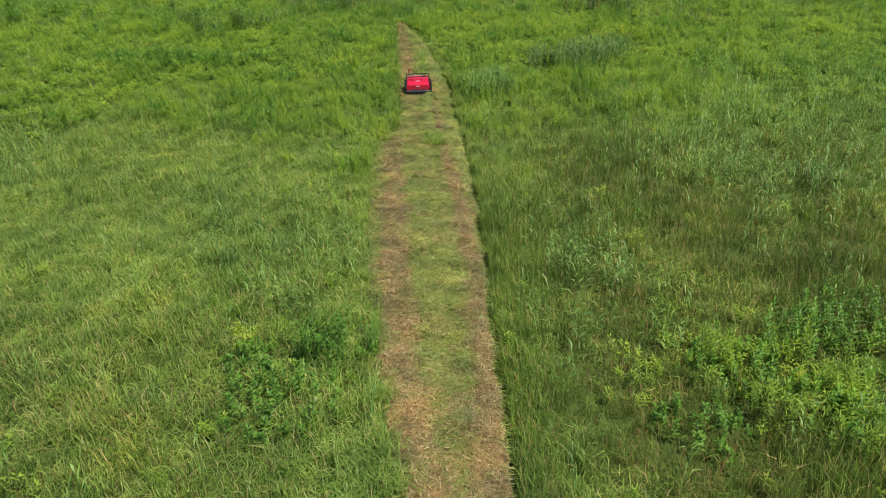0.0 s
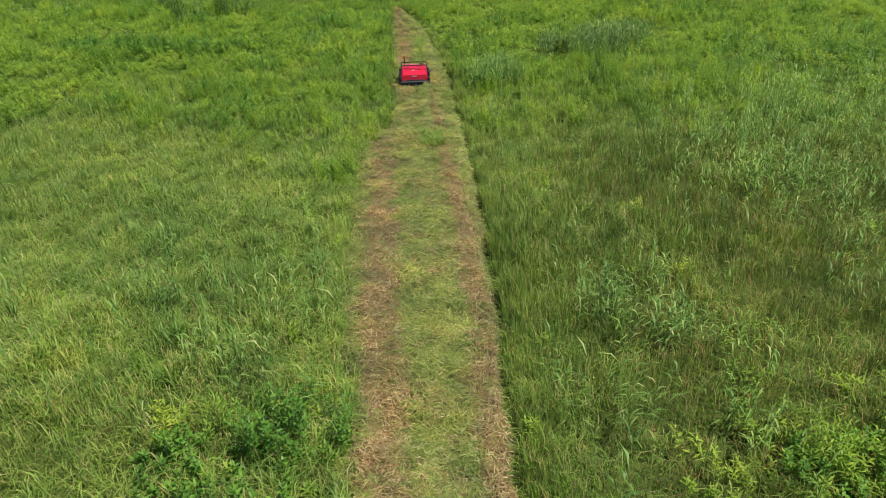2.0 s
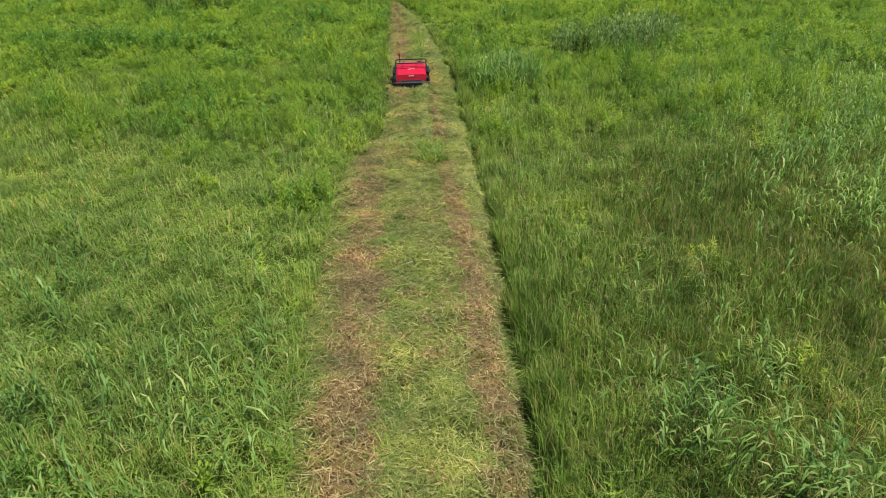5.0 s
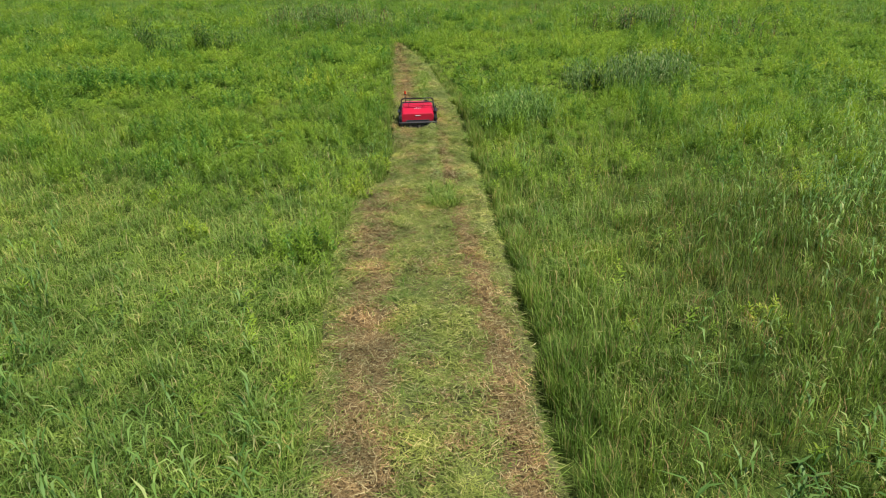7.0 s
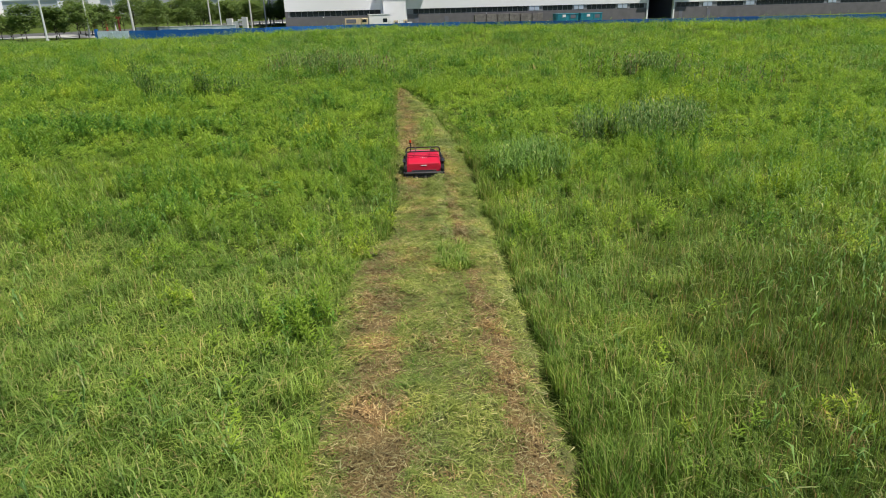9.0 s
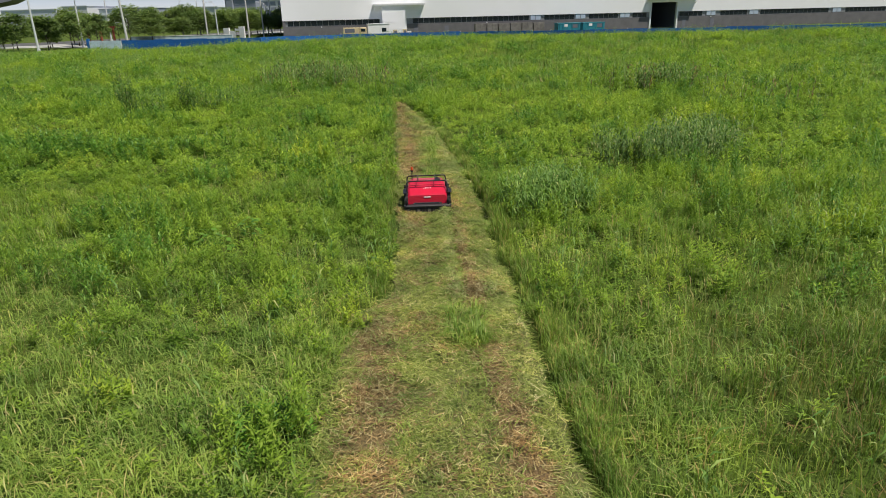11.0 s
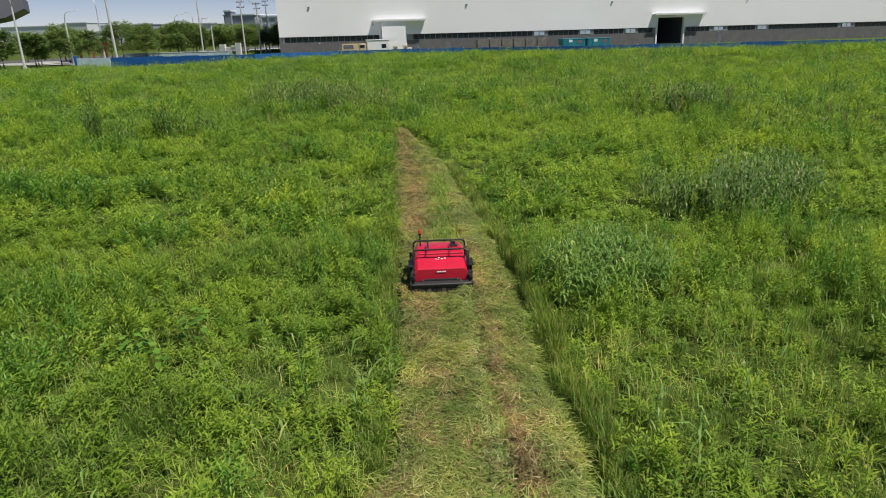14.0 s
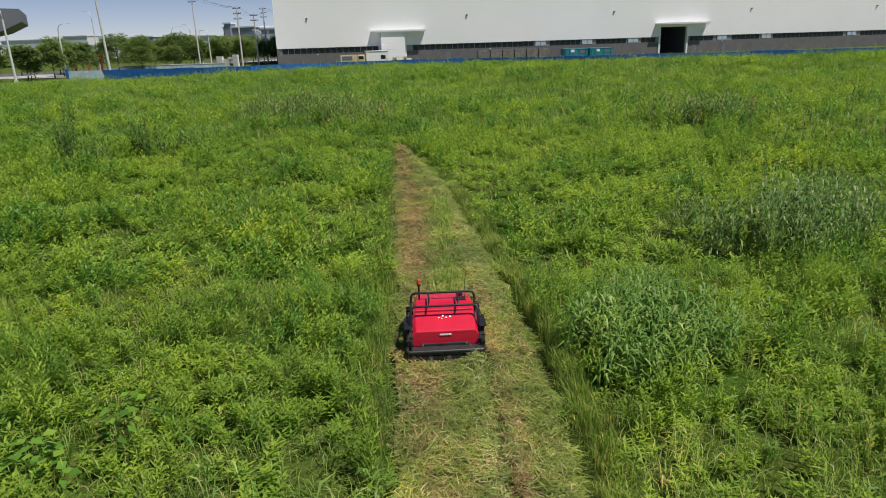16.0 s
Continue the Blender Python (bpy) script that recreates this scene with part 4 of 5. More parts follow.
# ---- the mowing machine ----
def mower(m):
    t = thing("remote_mower", m, "glossy red mowing machine with black roll cage on the mown strip", "mower")
    # hood: rear panel, sloping tail and long flat top, with chamfered shoulders
    def loft(sections, mat, name, label=""):
        bm = bmesh.new()
        rings = [[bm.verts.new((x, y, z)) for x, z in ring] for y, ring in sections]
        for a, b in zip(rings, rings[1:]):
            n = len(a)
            for k in range(n):
                bm.faces.new((a[k], a[(k + 1) % n], b[(k + 1) % n], b[k]))
        bm.faces.new(rings[0])
        bm.faces.new(rings[-1][::-1])
        bmesh.ops.recalc_face_normals(bm, faces=bm.faces)
        es = [e for e in bm.edges if len(e.link_faces) == 2 and e.calc_face_angle(0) > 0.25]
        bmesh.ops.bevel(bm, geom=es, offset=0.018, segments=3, affect="EDGES", profile=0.6)
        for f in bm.faces:
            f.smooth = False
        return part(name, bm, mat, t, label)

    def ring(w, z0, z1, cham):
        return [(-w, z0), (w, z0), (w, z1 - cham), (w - cham, z1), (-w + cham, z1), (-w, z1 - cham)]
    tail = loft([(0.13, ring(0.58, 0.24, 0.52, 0.07)), (0.58, ring(0.57, 0.26, 0.70, 0.05))], RED, "tail_hood", "glossy red sloping tail hood")
    loft([(0.60, ring(0.555, 0.28, 0.725, 0.06)), (0.95, ring(0.55, 0.28, 0.76, 0.06)), (1.32, ring(0.53, 0.30, 0.74, 0.08))], RED, "engine_cover", "glossy red flat engine cover")
    part("hood_seam", boxed((-0.515, 0.578, 0.30), (0.515, 0.602, 0.695), 0.004), BLACK, t)
    part("chassis", boxed((-0.42, 0.12, 0.16), (0.42, 1.36, 0.30), 0.02), DARK, t)
    # tail furniture
    part("label_plate", boxed((-0.10, 0.118, 0.44), (0.10, 0.129, 0.468), 0.004), WHITE, tail, "white label plate")
    slope = Matrix.Translation((0, 0.42, 0.642)) @ Matrix.Rotation(math.atan2(0.18, 0.45), 4, "X")
    for dx, dy, w, h in ((-0.10, 0.0, 0.034, 0.022), (-0.03, 0.04, 0.034, 0.034), (0.03, 0.0, 0.036, 0.024), (0.10, 0.02, 0.03, 0.03), (-0.05, -0.02, 0.022, 0.02)):
        part("emblem_piece", boxed((dx - w / 2, dy - h / 2, 0.0), (dx + w / 2, dy + h / 2, 0.006), 0.002, m=slope), WHITE, tail, "small white emblem shape")
    for sx in (-0.40, 0.36):
        part("latch", rod(bmesh.new(), (sx, 0.13, 0.27), (sx, 0.085, 0.27), 0.018), DUST, tail, "small steel latch")
    # vent and filler on the cover
    vent = part("side_vent", boxed((0.24, 0.90, 0.757), (0.42, 1.06, 0.772), 0.004), BLACK, t, "black slotted vent")
    for k in range(4):
        part("vent_slat", boxed((0.25, 0.915 + k * 0.036, 0.770), (0.41, 0.935 + k * 0.036, 0.782), 0.002), DARK, vent)
    part("filler_cap", rod(bmesh.new(), (0.34, 1.18, 0.74), (0.34, 1.18, 0.785), 0.045, seg=16), BLACK, t)
    # flail deck across the tail: bar, housing, flap
    deck = part("flail_housing", boxed((-0.63, -0.06, 0.11), (0.63, 0.14, 0.225), 0.03), DARK, t, "dusty dark flail housing")
    part("rear_bar", tube(bmesh.new(), rounded([(-0.665, 0.06, 0.235), (-0.665, -0.07, 0.235), (0.665, -0.07, 0.235), (0.665, 0.06, 0.235)], 0.05), 0.030, 10), DARK, t)
    part("step_plate", boxed((-0.60, -0.02, 0.232), (0.60, 0.115, 0.25), 0.006), DARK, t)
    for sx in (-1, 1):
        part("end_plate", boxed((sx * 0.655 - 0.014, -0.10, 0.05), (sx * 0.655 + 0.014, 0.20, 0.26), 0.008), BLACK, t)
    for k in range(16):
        x = -0.62 + k * 0.0785
        part("flap", boxed((x, -0.075, 0.035 + 0.02 * (k % 3)), (x + 0.07, -0.062, 0.16), 0.003), RUBBER if k % 4 else DUST, deck)
    part("ground_roller", rod(bmesh.new(), (-0.6, 0.03, 0.075), (0.6, 0.03, 0.075), 0.07, seg=16), DUST, deck)
    # wheels
    for sx in (-1, 1):
        for y in (0.36, 1.10):
            bm = bmesh.new()
            prof = [(-0.06, 0.20), (-0.056, 0.25), (-0.035, 0.275), (0.035, 0.275), (0.056, 0.25), (0.06, 0.20), (0.05, 0.155), (-0.05, 0.155)]
            seg = 28
            rings = [[bm.verts.new((sx * 0.625 + u, y + rr * math.cos(a * 2 * math.pi / seg), 0.285 + rr * math.sin(a * 2 * math.pi / seg))) for u, rr in prof] for a in range(seg)]
            for a in range(seg):
                p, q = rings[a], rings[(a + 1) % seg]
                for k in range(8):
                    bm.faces.new((p[k], p[(k + 1) % 8], q[(k + 1) % 8], q[k]))
            for a in range(0, seg, 2):
                th = (a + 0.5) * 2 * math.pi / seg
                mm = Matrix.Translation((sx * 0.625, y, 0.285)) @ Matrix.Rotation(th, 4, "X")
                box(bm, (-0.062, 0.262, -0.012), (-0.004, 0.292, 0.012), m=mm)
                mm = Matrix.Translation((sx * 0.625, y, 0.285)) @ Matrix.Rotation(th + math.pi / seg * 2, 4, "X")
                box(bm, (0.004, 0.262, -0.012), (0.062, 0.292, 0.012), m=mm)
            bmesh.ops.recalc_face_normals(bm, faces=bm.faces)
            wheel = part("wheel", bm, RUBBER, t, "knobbly black rubber tyre")
            bm = bmesh.new()
            rod(bm, (sx * 0.57, y, 0.285), (sx * 0.66, y, 0.285), 0.155, 0.14, 20)
            rod(bm, (sx * 0.66, y, 0.285), (sx * 0.69, y, 0.285), 0.05, 0.045, 12)
            part("rim", bm, DARK, wheel)
    for sx in (-1, 1):
        part("mudguard", boxed((sx * 0.655 - 0.058, 0.12, 0.575), (sx * 0.655 + 0.058, 0.60, 0.592), 0.008), BLACK, t)
    # roll cage
    part("rear_hoop", tube(bmesh.new(), rounded([(-0.62, 0.04, 0.24), (-0.585, 0.44, 0.86), (0.585, 0.44, 0.86), (0.62, 0.04, 0.24)], 0.09), 0.021, 10), BLACK, t, "black tubular hoop")
    part("front_hoop", tube(bmesh.new(), rounded([(-0.585, 0.92, 0.30), (-0.585, 1.02, 0.885), (0.585, 1.02, 0.885), (0.585, 0.92, 0.30)], 0.10), 0.021, 10), BLACK, t, "black tubular hoop")
    for sx in (-0.26, 0.26):
        part("cage_bar", tube(bmesh.new(), [(sx, 0.44, 0.862), (sx, 1.02, 0.885)], 0.017, 8), BLACK, t)
    for sx in (-0.585, 0.585):
        part("side_rail", tube(bmesh.new(), [(sx * 1.005, 0.40, 0.78), (sx, 0.99, 0.74)], 0.018, 8), BLACK, t)
    # beacon
    pole = part("beacon_pole", rod(bmesh.new(), (-0.43, 1.05, 0.70), (-0.43, 1.05, 1.04), 0.016), BLACK, t)
    part("beacon_base", rod(bmesh.new(), (-0.43, 1.05, 1.02), (-0.43, 1.05, 1.06), 0.04, 0.036, 14), BLACK, pole)
    bm = rod(bmesh.new(), (-0.43, 1.05, 1.06), (-0.43, 1.05, 1.125), 0.036, 0.034, 14)
    bmesh.ops.create_uvsphere(bm, u_segments=14, v_segments=7, radius=0.034, matrix=Matrix.Translation((-0.43, 1.05, 1.125)))
    part("beacon_lens", bm, ORANGE, pole, "orange-red warning beacon lens")
    part("aerial", rod(bmesh.new(), (0.42, 1.06, 0.74), (0.42, 1.08, 1.10), 0.006, 0.004), BLACK, t)
    return t


mower(pose(-1.2, 34.02, 0.07, 0, 0, 4.2))


# ---- the built-up land round the field: its own grid, turned a little against the field's ----
SITE = pose(-0.9, 23, FAR_Z, 0, 0, -2.9) @ pose(0.9, -23, 0)


def site(x, y, z=0, rx=0, ry=0, rz=0):
    return SITE @ pose(x, y, z, rx, ry, rz)


# ---- the warehouse behind the hoarding ----
WALL_M = pose(-38.6, 163.7, FAR_Z, 0, 0, math.degrees(math.atan(0.245)))    # x along its front, -y out of it


def warehouse():
    L, D, H = 230.0, 70.0, 21.0
    b = thing("warehouse", WALL_M, "huge white-clad warehouse with a dark brick plinth and window band", "warehouse")
    openings = [(21.5, 27.1), (87.6, 94.8)]
    # plinth in stretches between the doors, windows in it
    edges = [0.6] + [v for o in openings for v in o] + [L]
    for a, c in zip(edges[::2], edges[1::2]):
        part("plinth_wall", boxed((a, 0.0, -0.4), (c, 0.45, 2.74)), PLINTH, b, "dark grey brick plinth")
        part("window_band", boxed((a, 0.12, 2.74), (c, 0.40, 3.93)), FRAME, b)
    # cladding above, cut round the doors
    bm = bmesh.new()
    prev = 0.0
    for a, c in openings:
        box(bm, (prev, -0.12, 3.93), (a, 0.5, H))
        box(bm, (a, -0.12, 6.1), (c, 0.5, H))
        prev = c
    box(bm, (prev, -0.12, 3.93), (L, 0.5, H))
    part("cladding", bm, CLAD, b, "smooth white metal cladding")
    bm = bmesh.new()
    for k in range(1, 38):
        box(bm, (k * 6.05 - 0.02, -0.135, 6.9), (k * 6.05 + 0.02, -0.121, H))
    part("cladding_joints", bm, CLAD, b)
    for a, c in ((0.0, 0.6),):
        part("corner_pier", boxed((a, -0.05, -0.4), (c, 0.5, 3.93)), PLINTH, b)
    part("side_wall", boxed((0, 0.5, -0.4), (0.5, D, H)), CLAD, b)
    part("far_wall", boxed((L - 0.5, 0.5, -0.4), (L, D, H)), CLAD, b)
    part("back_wall", boxed((0.5, D - 0.5, -0.4), (L - 0.5, D, H)), CLAD, b)
    part("roof", boxed((-0.6, -0.6, H), (L + 0.6, D + 0.6, H + 0.5)), HAZED_DARK, b)
    part("inner_floor", boxed((0.5, 0.5, -0.3), (L - 0.5, D - 0.5, 0.05)), PAVING, b)
    # panes of the window band
    pane = None
    x = 1.1
    louvres = (56.8, 68.1, 79.6, 102.9, 115.0, 139.5)
    bare = lambda v: any(a - 1.2 < v < c + 0.6 for a, c in openings) or any(l - 1.3 < v < l + 2.9 for l in louvres)
    while x < 156:
        if not bare(x):
            if pane is None:
                pane = part("window_pane", boxed((0, 0.085, 2.82), (1.17, 0.118, 3.88)), GLASS_DARK, b)
                pane.location.x = x
            else:
                q = new("window_pane", pane.data)
                q.parent, q.location = b, (x, 0, 0)
        x += 1.26
    for l in louvres:
        lv = part("louvre", boxed((l - 0.05, 0.02, 2.78), (l + 2.65, 0.11, 3.98), 0.02), FRAME, b, "pale blue louvred opening")
        for k in range(2):
            part("louvre_panel", boxed((l + 0.05 + 1.3 * k, -0.04, 2.86), (l + 1.22 + 1.3 * k, 0.019, 3.90), 0.02), LOUVRE, lv)
    # closed white door with its canopy; open dark door with its own
    d1 = part("roller_door", boxed((21.72, -1.28, -0.3), (26.88, -0.23, 6.775)), CLAD, b, "closed white door in a shallow porch")
    for k in range(0, 12, 3):
        part("door_rib", boxed((21.9, -1.295, 0.15 + 0.5 * k), (26.7, -1.282, 0.19 + 0.5 * k)), CLAD, d1)
    for a, c in openings:
        for v in (a, c):
            part("door_jamb", boxed((v - 0.2, -0.2, -0.3), (v + 0.2, 0.55, 6.15), 0.02), CLAD, b)
        part("door_head", boxed((a - 0.2, -0.22, 6.102), (c + 0.2, -0.122, 6.4), 0.02), CLAD, b)
    for a, c in ((19.8, 31.4), (86.3, 99.7)):
        cp = part("canopy", boxed((a, -1.5, 6.78), (c, -0.124, 6.98), 0.03), CLAD, b, "white sheet-metal canopy")
        part("fascia", boxed((a - 0.05, -1.62, 6.66), (c + 0.05, -1.502, 7.08), 0.02), STEEL, cp)
        for v in (a + 0.25, c - 0.25):
            part("bracket", rod(bmesh.new(), (v, -1.4, 6.76), (v, -0.13, 5.8), 0.05), STEEL, cp)
    # the open door stands inside a shaded bay
    part("bay_wall", boxed((86.6, 20, 0.05), (95.8, 20.3, 6.4)), STAND, b)
    for v in (86.7, 95.7):
        part("bay_side", boxed((v - 0.15, 0.56, 0.05), (v + 0.15, 20, 6.6)), STAND, b)
    part("bay_top", boxed((86.5, 0.56, 6.42), (95.9, 20.2, 6.6)), STAND, b)
    # lamps and pipe stubs high on the cladding
    for v in (6.6, 40.9, 75.7, 111.3, 147.0):
        w = part("wall_lamp", boxed((v - 0.2, -0.36, 9.62), (v + 0.2, -0.124, 9.88), 0.04), DUST, b, "dark wall-mounted floodlight")
        part("lamp_bracket", rod(bmesh.new(), (v - 0.15, -0.2, 9.5), (v - 0.32, -0.16, 8.95), 0.03), STEEL, w)
    for v in (8.3, 46.2, 104.2):
        part("bulkhead_lamp", boxed((v - 0.12, -0.1, 2.45), (v + 0.12, -0.002, 2.62), 0.03), WHITE, b)
    for v in (29.0, 36.1, 96.4, 104.2):
        dr = part("side_door", boxed((v, -0.04, 0.0), (v + 0.95, -0.002, 2.1), 0.01), STAND, b, "dark service door")
        part("door_handle", boxed((v + 0.8, -0.08, 1.0), (v + 0.86, -0.042, 1.12), 0.01), STEEL, dr)
    return b


warehouse()


def at_wall(s, out, z=0.0, rz=0.0):
    """A pose s metres along the warehouse's front and so far out from it."""
    return WALL_M @ pose(s, -out, z, 0, 0, rz)


def yard_things():
    # stacked timber crates along the plinth
    for k, s in enumerate((42.6, 45.4, 48.2, 51.0, 53.8, 56.6)):
        t = thing("timber_crate", at_wall(s, 3.0), "weathered grey-brown slatted timber crate in the yard", "crate", "crates along the plinth")
        for z in (0.12, 0.42, 0.72, 1.02, 1.32, 1.62, 1.92, 2.18):
            part("slat", boxed((0, 0, z), (2.6, 0.04, z + 0.22), 0.008), TIMBER, t)
        for x in (0.05, 1.25, 2.45):
            part("batten", boxed((x, -0.05, 0), (x + 0.1, -0.002, 2.4), 0.01), TIMBER, t)
        part("core", boxed((0.05, 0.045, 0.02), (2.55, 1.2, 2.3), 0.02), TIMBER, t)
    # two teal containers
    for s in (63.6, 69.6):
        t = thing("teal_container", at_wall(s - 2.6, 7.0), "teal painted steel site container with pale patches", "container", "site containers")
        part("shell", boxed((0, 0, 0.15), (5.4, 2.3, 1.95), 0.05), TEAL, t)
        part("lid_rail", boxed((-0.06, -0.06, 1.9), (5.46, 2.36, 2.1), 0.03), TEAL, t)
        for x in (0.3, 1.1, 3.2, 4.9):
            part("rib", boxed((x, -0.09, 0.2), (x + 0.12, -0.002, 1.88), 0.01), TEAL, t)
        part("plate", boxed((1.5, -0.05, 1.3), (2.3, -0.002, 1.85), 0.01), WHITE, t, "white plate")
        part("hatch", boxed((3.5, -0.05, 1.0), (4.7, -0.002, 1.75), 0.01), STAND, t)
        for x in (0.3, 4.9):
            part("skid", boxed((x, 0.1, -0.05), (x + 0.3, 2.2, 0.15), 0.02), DARK, t)
    # white cabin and cream truck-like unit
    t = thing("site_cabin", at_wall(18.0, 5.0), "white site cabin with a flat roof beside the roller door", "cabin")
    part("cabin_wall", boxed((0, 0, 0), (4.6, 2.4, 2.9), 0.03), WHITE, t)
    part("cabin_roof", boxed((-0.1, -0.1, 2.9), (4.7, 2.5, 3.02), 0.02), CLAD, t)
    part("cabin_window", boxed((3.0, -0.03, 1.3), (4.0, -0.002, 2.1), 0.01), GLASS_DARK, t)
    t = thing("cream_truck", at_wall(12.6, 6.0), "cream and white lorry parked beside the site cabin", "lorry")
    part("cab", boxed((3.6, 0, 0.5), (5.0, 2.1, 2.3), 0.12), CREAM, t)
    part("windscreen", boxed((3.75, -0.03, 1.45), (4.7, -0.002, 2.05), 0.03), GLASS_DARK, t)
    part("load_bed", boxed((0, 0, 0.75), (3.5, 2.1, 1.15), 0.03), CREAM, t)
    part("headboard", boxed((0, 0, 1.15), (3.4, 0.1, 2.35), 0.03), CREAM, t)
    part("side_opening", boxed((0.3, -0.03, 1.3), (2.4, -0.002, 2.1), 0.02), STAND, t)
    for x in (0.8, 4.2):
        for y in (0.12, 1.98):
            w = part("wheel", rod(bmesh.new(), (x, y - 0.12, 0.42), (x, y + 0.12, 0.42), 0.42, seg=18), RUBBER, t)
            part("hub", rod(bmesh.new(), (x, y - 0.14, 0.42), (x, y + 0.14, 0.42), 0.16, seg=10), DUST, w)
    t = thing("pallet_stack", at_wall(23.6, 4.5), "pale building panels and boxes stacked by the white door", "stack")
    for k, (x, w, h) in enumerate(((0, 0.9, 1.6), (1.0, 1.1, 1.1), (2.2, 0.8, 1.7), (3.1, 0.9, 1.2))):
        bx = part("crate_box", boxed((x, 0, 0.0), (x + w, 1.0, h), 0.02), WHITE if k % 2 else CREAM, t)
        part("crate_opening", boxed((x + 0.15, -0.02, h * 0.55), (x + w - 0.15, -0.002, h * 0.85), 0.005), STAND, bx)


yard_things()


# ---- blue hoarding round the field ----
def hoarding():
    t = thing("blue_hoarding", pose(0, 0, 0), "faded blue corrugated sheet hoarding along the field's end", "fence", kind="structure")
    r = random.Random(4)
    def sheet_panel(w, mat, h):
        bm = boxed((0, 0, -0.2), (w, 0.03, h))
        for k in range(9):
            x = (k + 0.3) * w / 9
            box(bm, (x, -0.022, -0.2), (x + 0.1, -0.002, h - 0.02))
        me = bpy.data.meshes.new("hoarding_sheet")
        bm.to_mesh(me)
        bm.free()
        me.materials.append(mat)
        return me
    blue, post_bm = sheet_panel(2.9, BLUE, 1.8), rod(bmesh.new(), (0, 0.08, -0.2), (0, 0.08, 1.85), 0.045)
    post = bpy.data.meshes.new("post")
    post_bm.to_mesh(post)
    post_bm.free()
    post.materials.append(STEEL)
    for (ax, ay), (bx, by) in zip(FENCE_LINE, FENCE_LINE[1:]):
        d = Vector((bx - ax, by - ay, 0))
        rz = math.degrees(math.atan2(d.y, d.x))
        n = max(1, round(d.length / 2.9))
        for k in range(n):
            p = Vector((ax, ay, 0)) + d * (k / n)
            for nm, me in (("hoarding_sheet", blue), ("post", post)):
                q = new(nm, me)
                q.parent = t
                q.matrix_local = pose(p.x, p.y, FAR_Z + r.uniform(-0.06, 0.06), r.uniform(-0.6, 0.6), 0, rz) @ Matrix.Diagonal((d.length / n / 2.9, 1, 1, 1))
    g = thing("pale_hoarding", pose(0, 0, 0), "pale blue-white sheet hoarding at the field's corner", "fence", kind="structure")
    pale = sheet_panel(2.6, PALE, 1.75)
    for k in range(2):
        q = new("hoarding_sheet", pale)
        q.parent, q.matrix_local = g, pose(-60.4 + 2.64 * k, 124.6, FAR_Z, 0, 0, 0)
    part("end_post", boxed((-60.9, 124.7, 0.8), (-60.5, 125.2, FAR_Z + 2.1), 0.02), BLUE, g, "blue end post")


hoarding()


# ---- road, kerb and yard ground on the field's far side ----
def strip(name, pts, half, z, mat, label, category):
    bm = bmesh.new()
    rows = []
    for i, p in enumerate(pts):
        a, b = Vector(pts[max(i - 1, 0)]), Vector(pts[min(i + 1, len(pts) - 1)])
        d = (b - a).normalized()
        nrm = Vector((-d.y, d.x))
        rows.append([bm.verts.new((*(Vector(p) + nrm * s * half), zz)) for s, zz in ((-1, -0.1), (-1, z), (1, z), (1, -0.1))])
    for a, b in zip(rows, rows[1:]):
        for k in range(3):
            bm.faces.new((a[k], a[k + 1], b[k + 1], b[k]))
    ob = part(name, bm, mat, None, label)
    ob.matrix_world = SITE
    return tagged(ob, label, category, kind="structure")


strip("road", [(-180, 70), (-125, 140), (-98, 195), (-86, 260), (-80, 420)], 14, 0.06, ASPHALT, "grey asphalt road beyond the field", "road")
strip("pavement", [(-160, 73), (-104, 140), (-84, 192), (-73, 260), (-68, 420)], 4.2, 0.16, PAVING, "pale concrete pavement along the road", "pavement")
strip("yard", [(-95, 158), (-40, 146), (40, 158), (180, 190)], 11, 0.05, PAVING, "pale concrete yard before the warehouse", "yard")


# ---- trees ----
def tree_at(m, h, crown_r, seed, label):
    t = thing("street_tree", m, label, "tree", "roadside trees")
    r = random.Random(seed)
    bm = bmesh.new()
    fork = h * 0.22
    tube(bm, [(0, 0, -0.1), (0.04, 0.02, fork * 0.5), (0.0, 0.05, fork), (0.05, 0, h * 0.62)], 0.15, 8, 0.06)
    tips = []
    for k in range(9):
        a = k * 2.4 + r.uniform(-0.3, 0.3)
        z0 = fork + (h * 0.3) * k / 9
        rr = crown_r * r.uniform(0.45, 0.8)
        tip = Vector((rr * math.cos(a), rr * math.sin(a), z0 + h * r.uniform(0.1, 0.3)))
        tube(bm, [(0.02, 0.02, z0), tip * 0.5 + Vector((0, 0, z0 * 0.55)), tip], 0.055, 5, 0.015)
        tips.append(tip)
    part("trunk", bm, BARK, t)
    rr = np.random.RandomState(seed)
    pieces = []
    clumps = [(tip, crown_r * r.uniform(0.33, 0.5)) for tip in tips]
    for k in range(13):
        a, el = k * 2.4, r.uniform(-0.3, 1.0)
        c = Vector((crown_r * 0.62 * math.cos(a) * math.cos(el), crown_r * 0.62 * math.sin(a) * math.cos(el), h * 0.62 + h * 0.3 * math.sin(el)))
        clumps.append((c, crown_r * r.uniform(0.28, 0.46)))
    for c, cr in clumps:
        for _ in range(110):
            d = rr.normal(size=3)
            d = d / np.linalg.norm(d) * cr * rr.rand() ** 0.4
            d[2] *= 0.8
            pieces.append(leaf(np.array(c) + d, rr.rand() * 6.283, rr.uniform(0.34, 0.62), rr.uniform(-0.3, 0.3), rr.uniform(0.22, 0.4)))
    v, f = gather(pieces)
    me = bpy.data.meshes.new("crown")
    me.from_pydata(v.tolist(), [], f.tolist())
    me.materials.append(TREE_LEAF)
    ob = new("crown", me)
    ob.parent = t
    return t


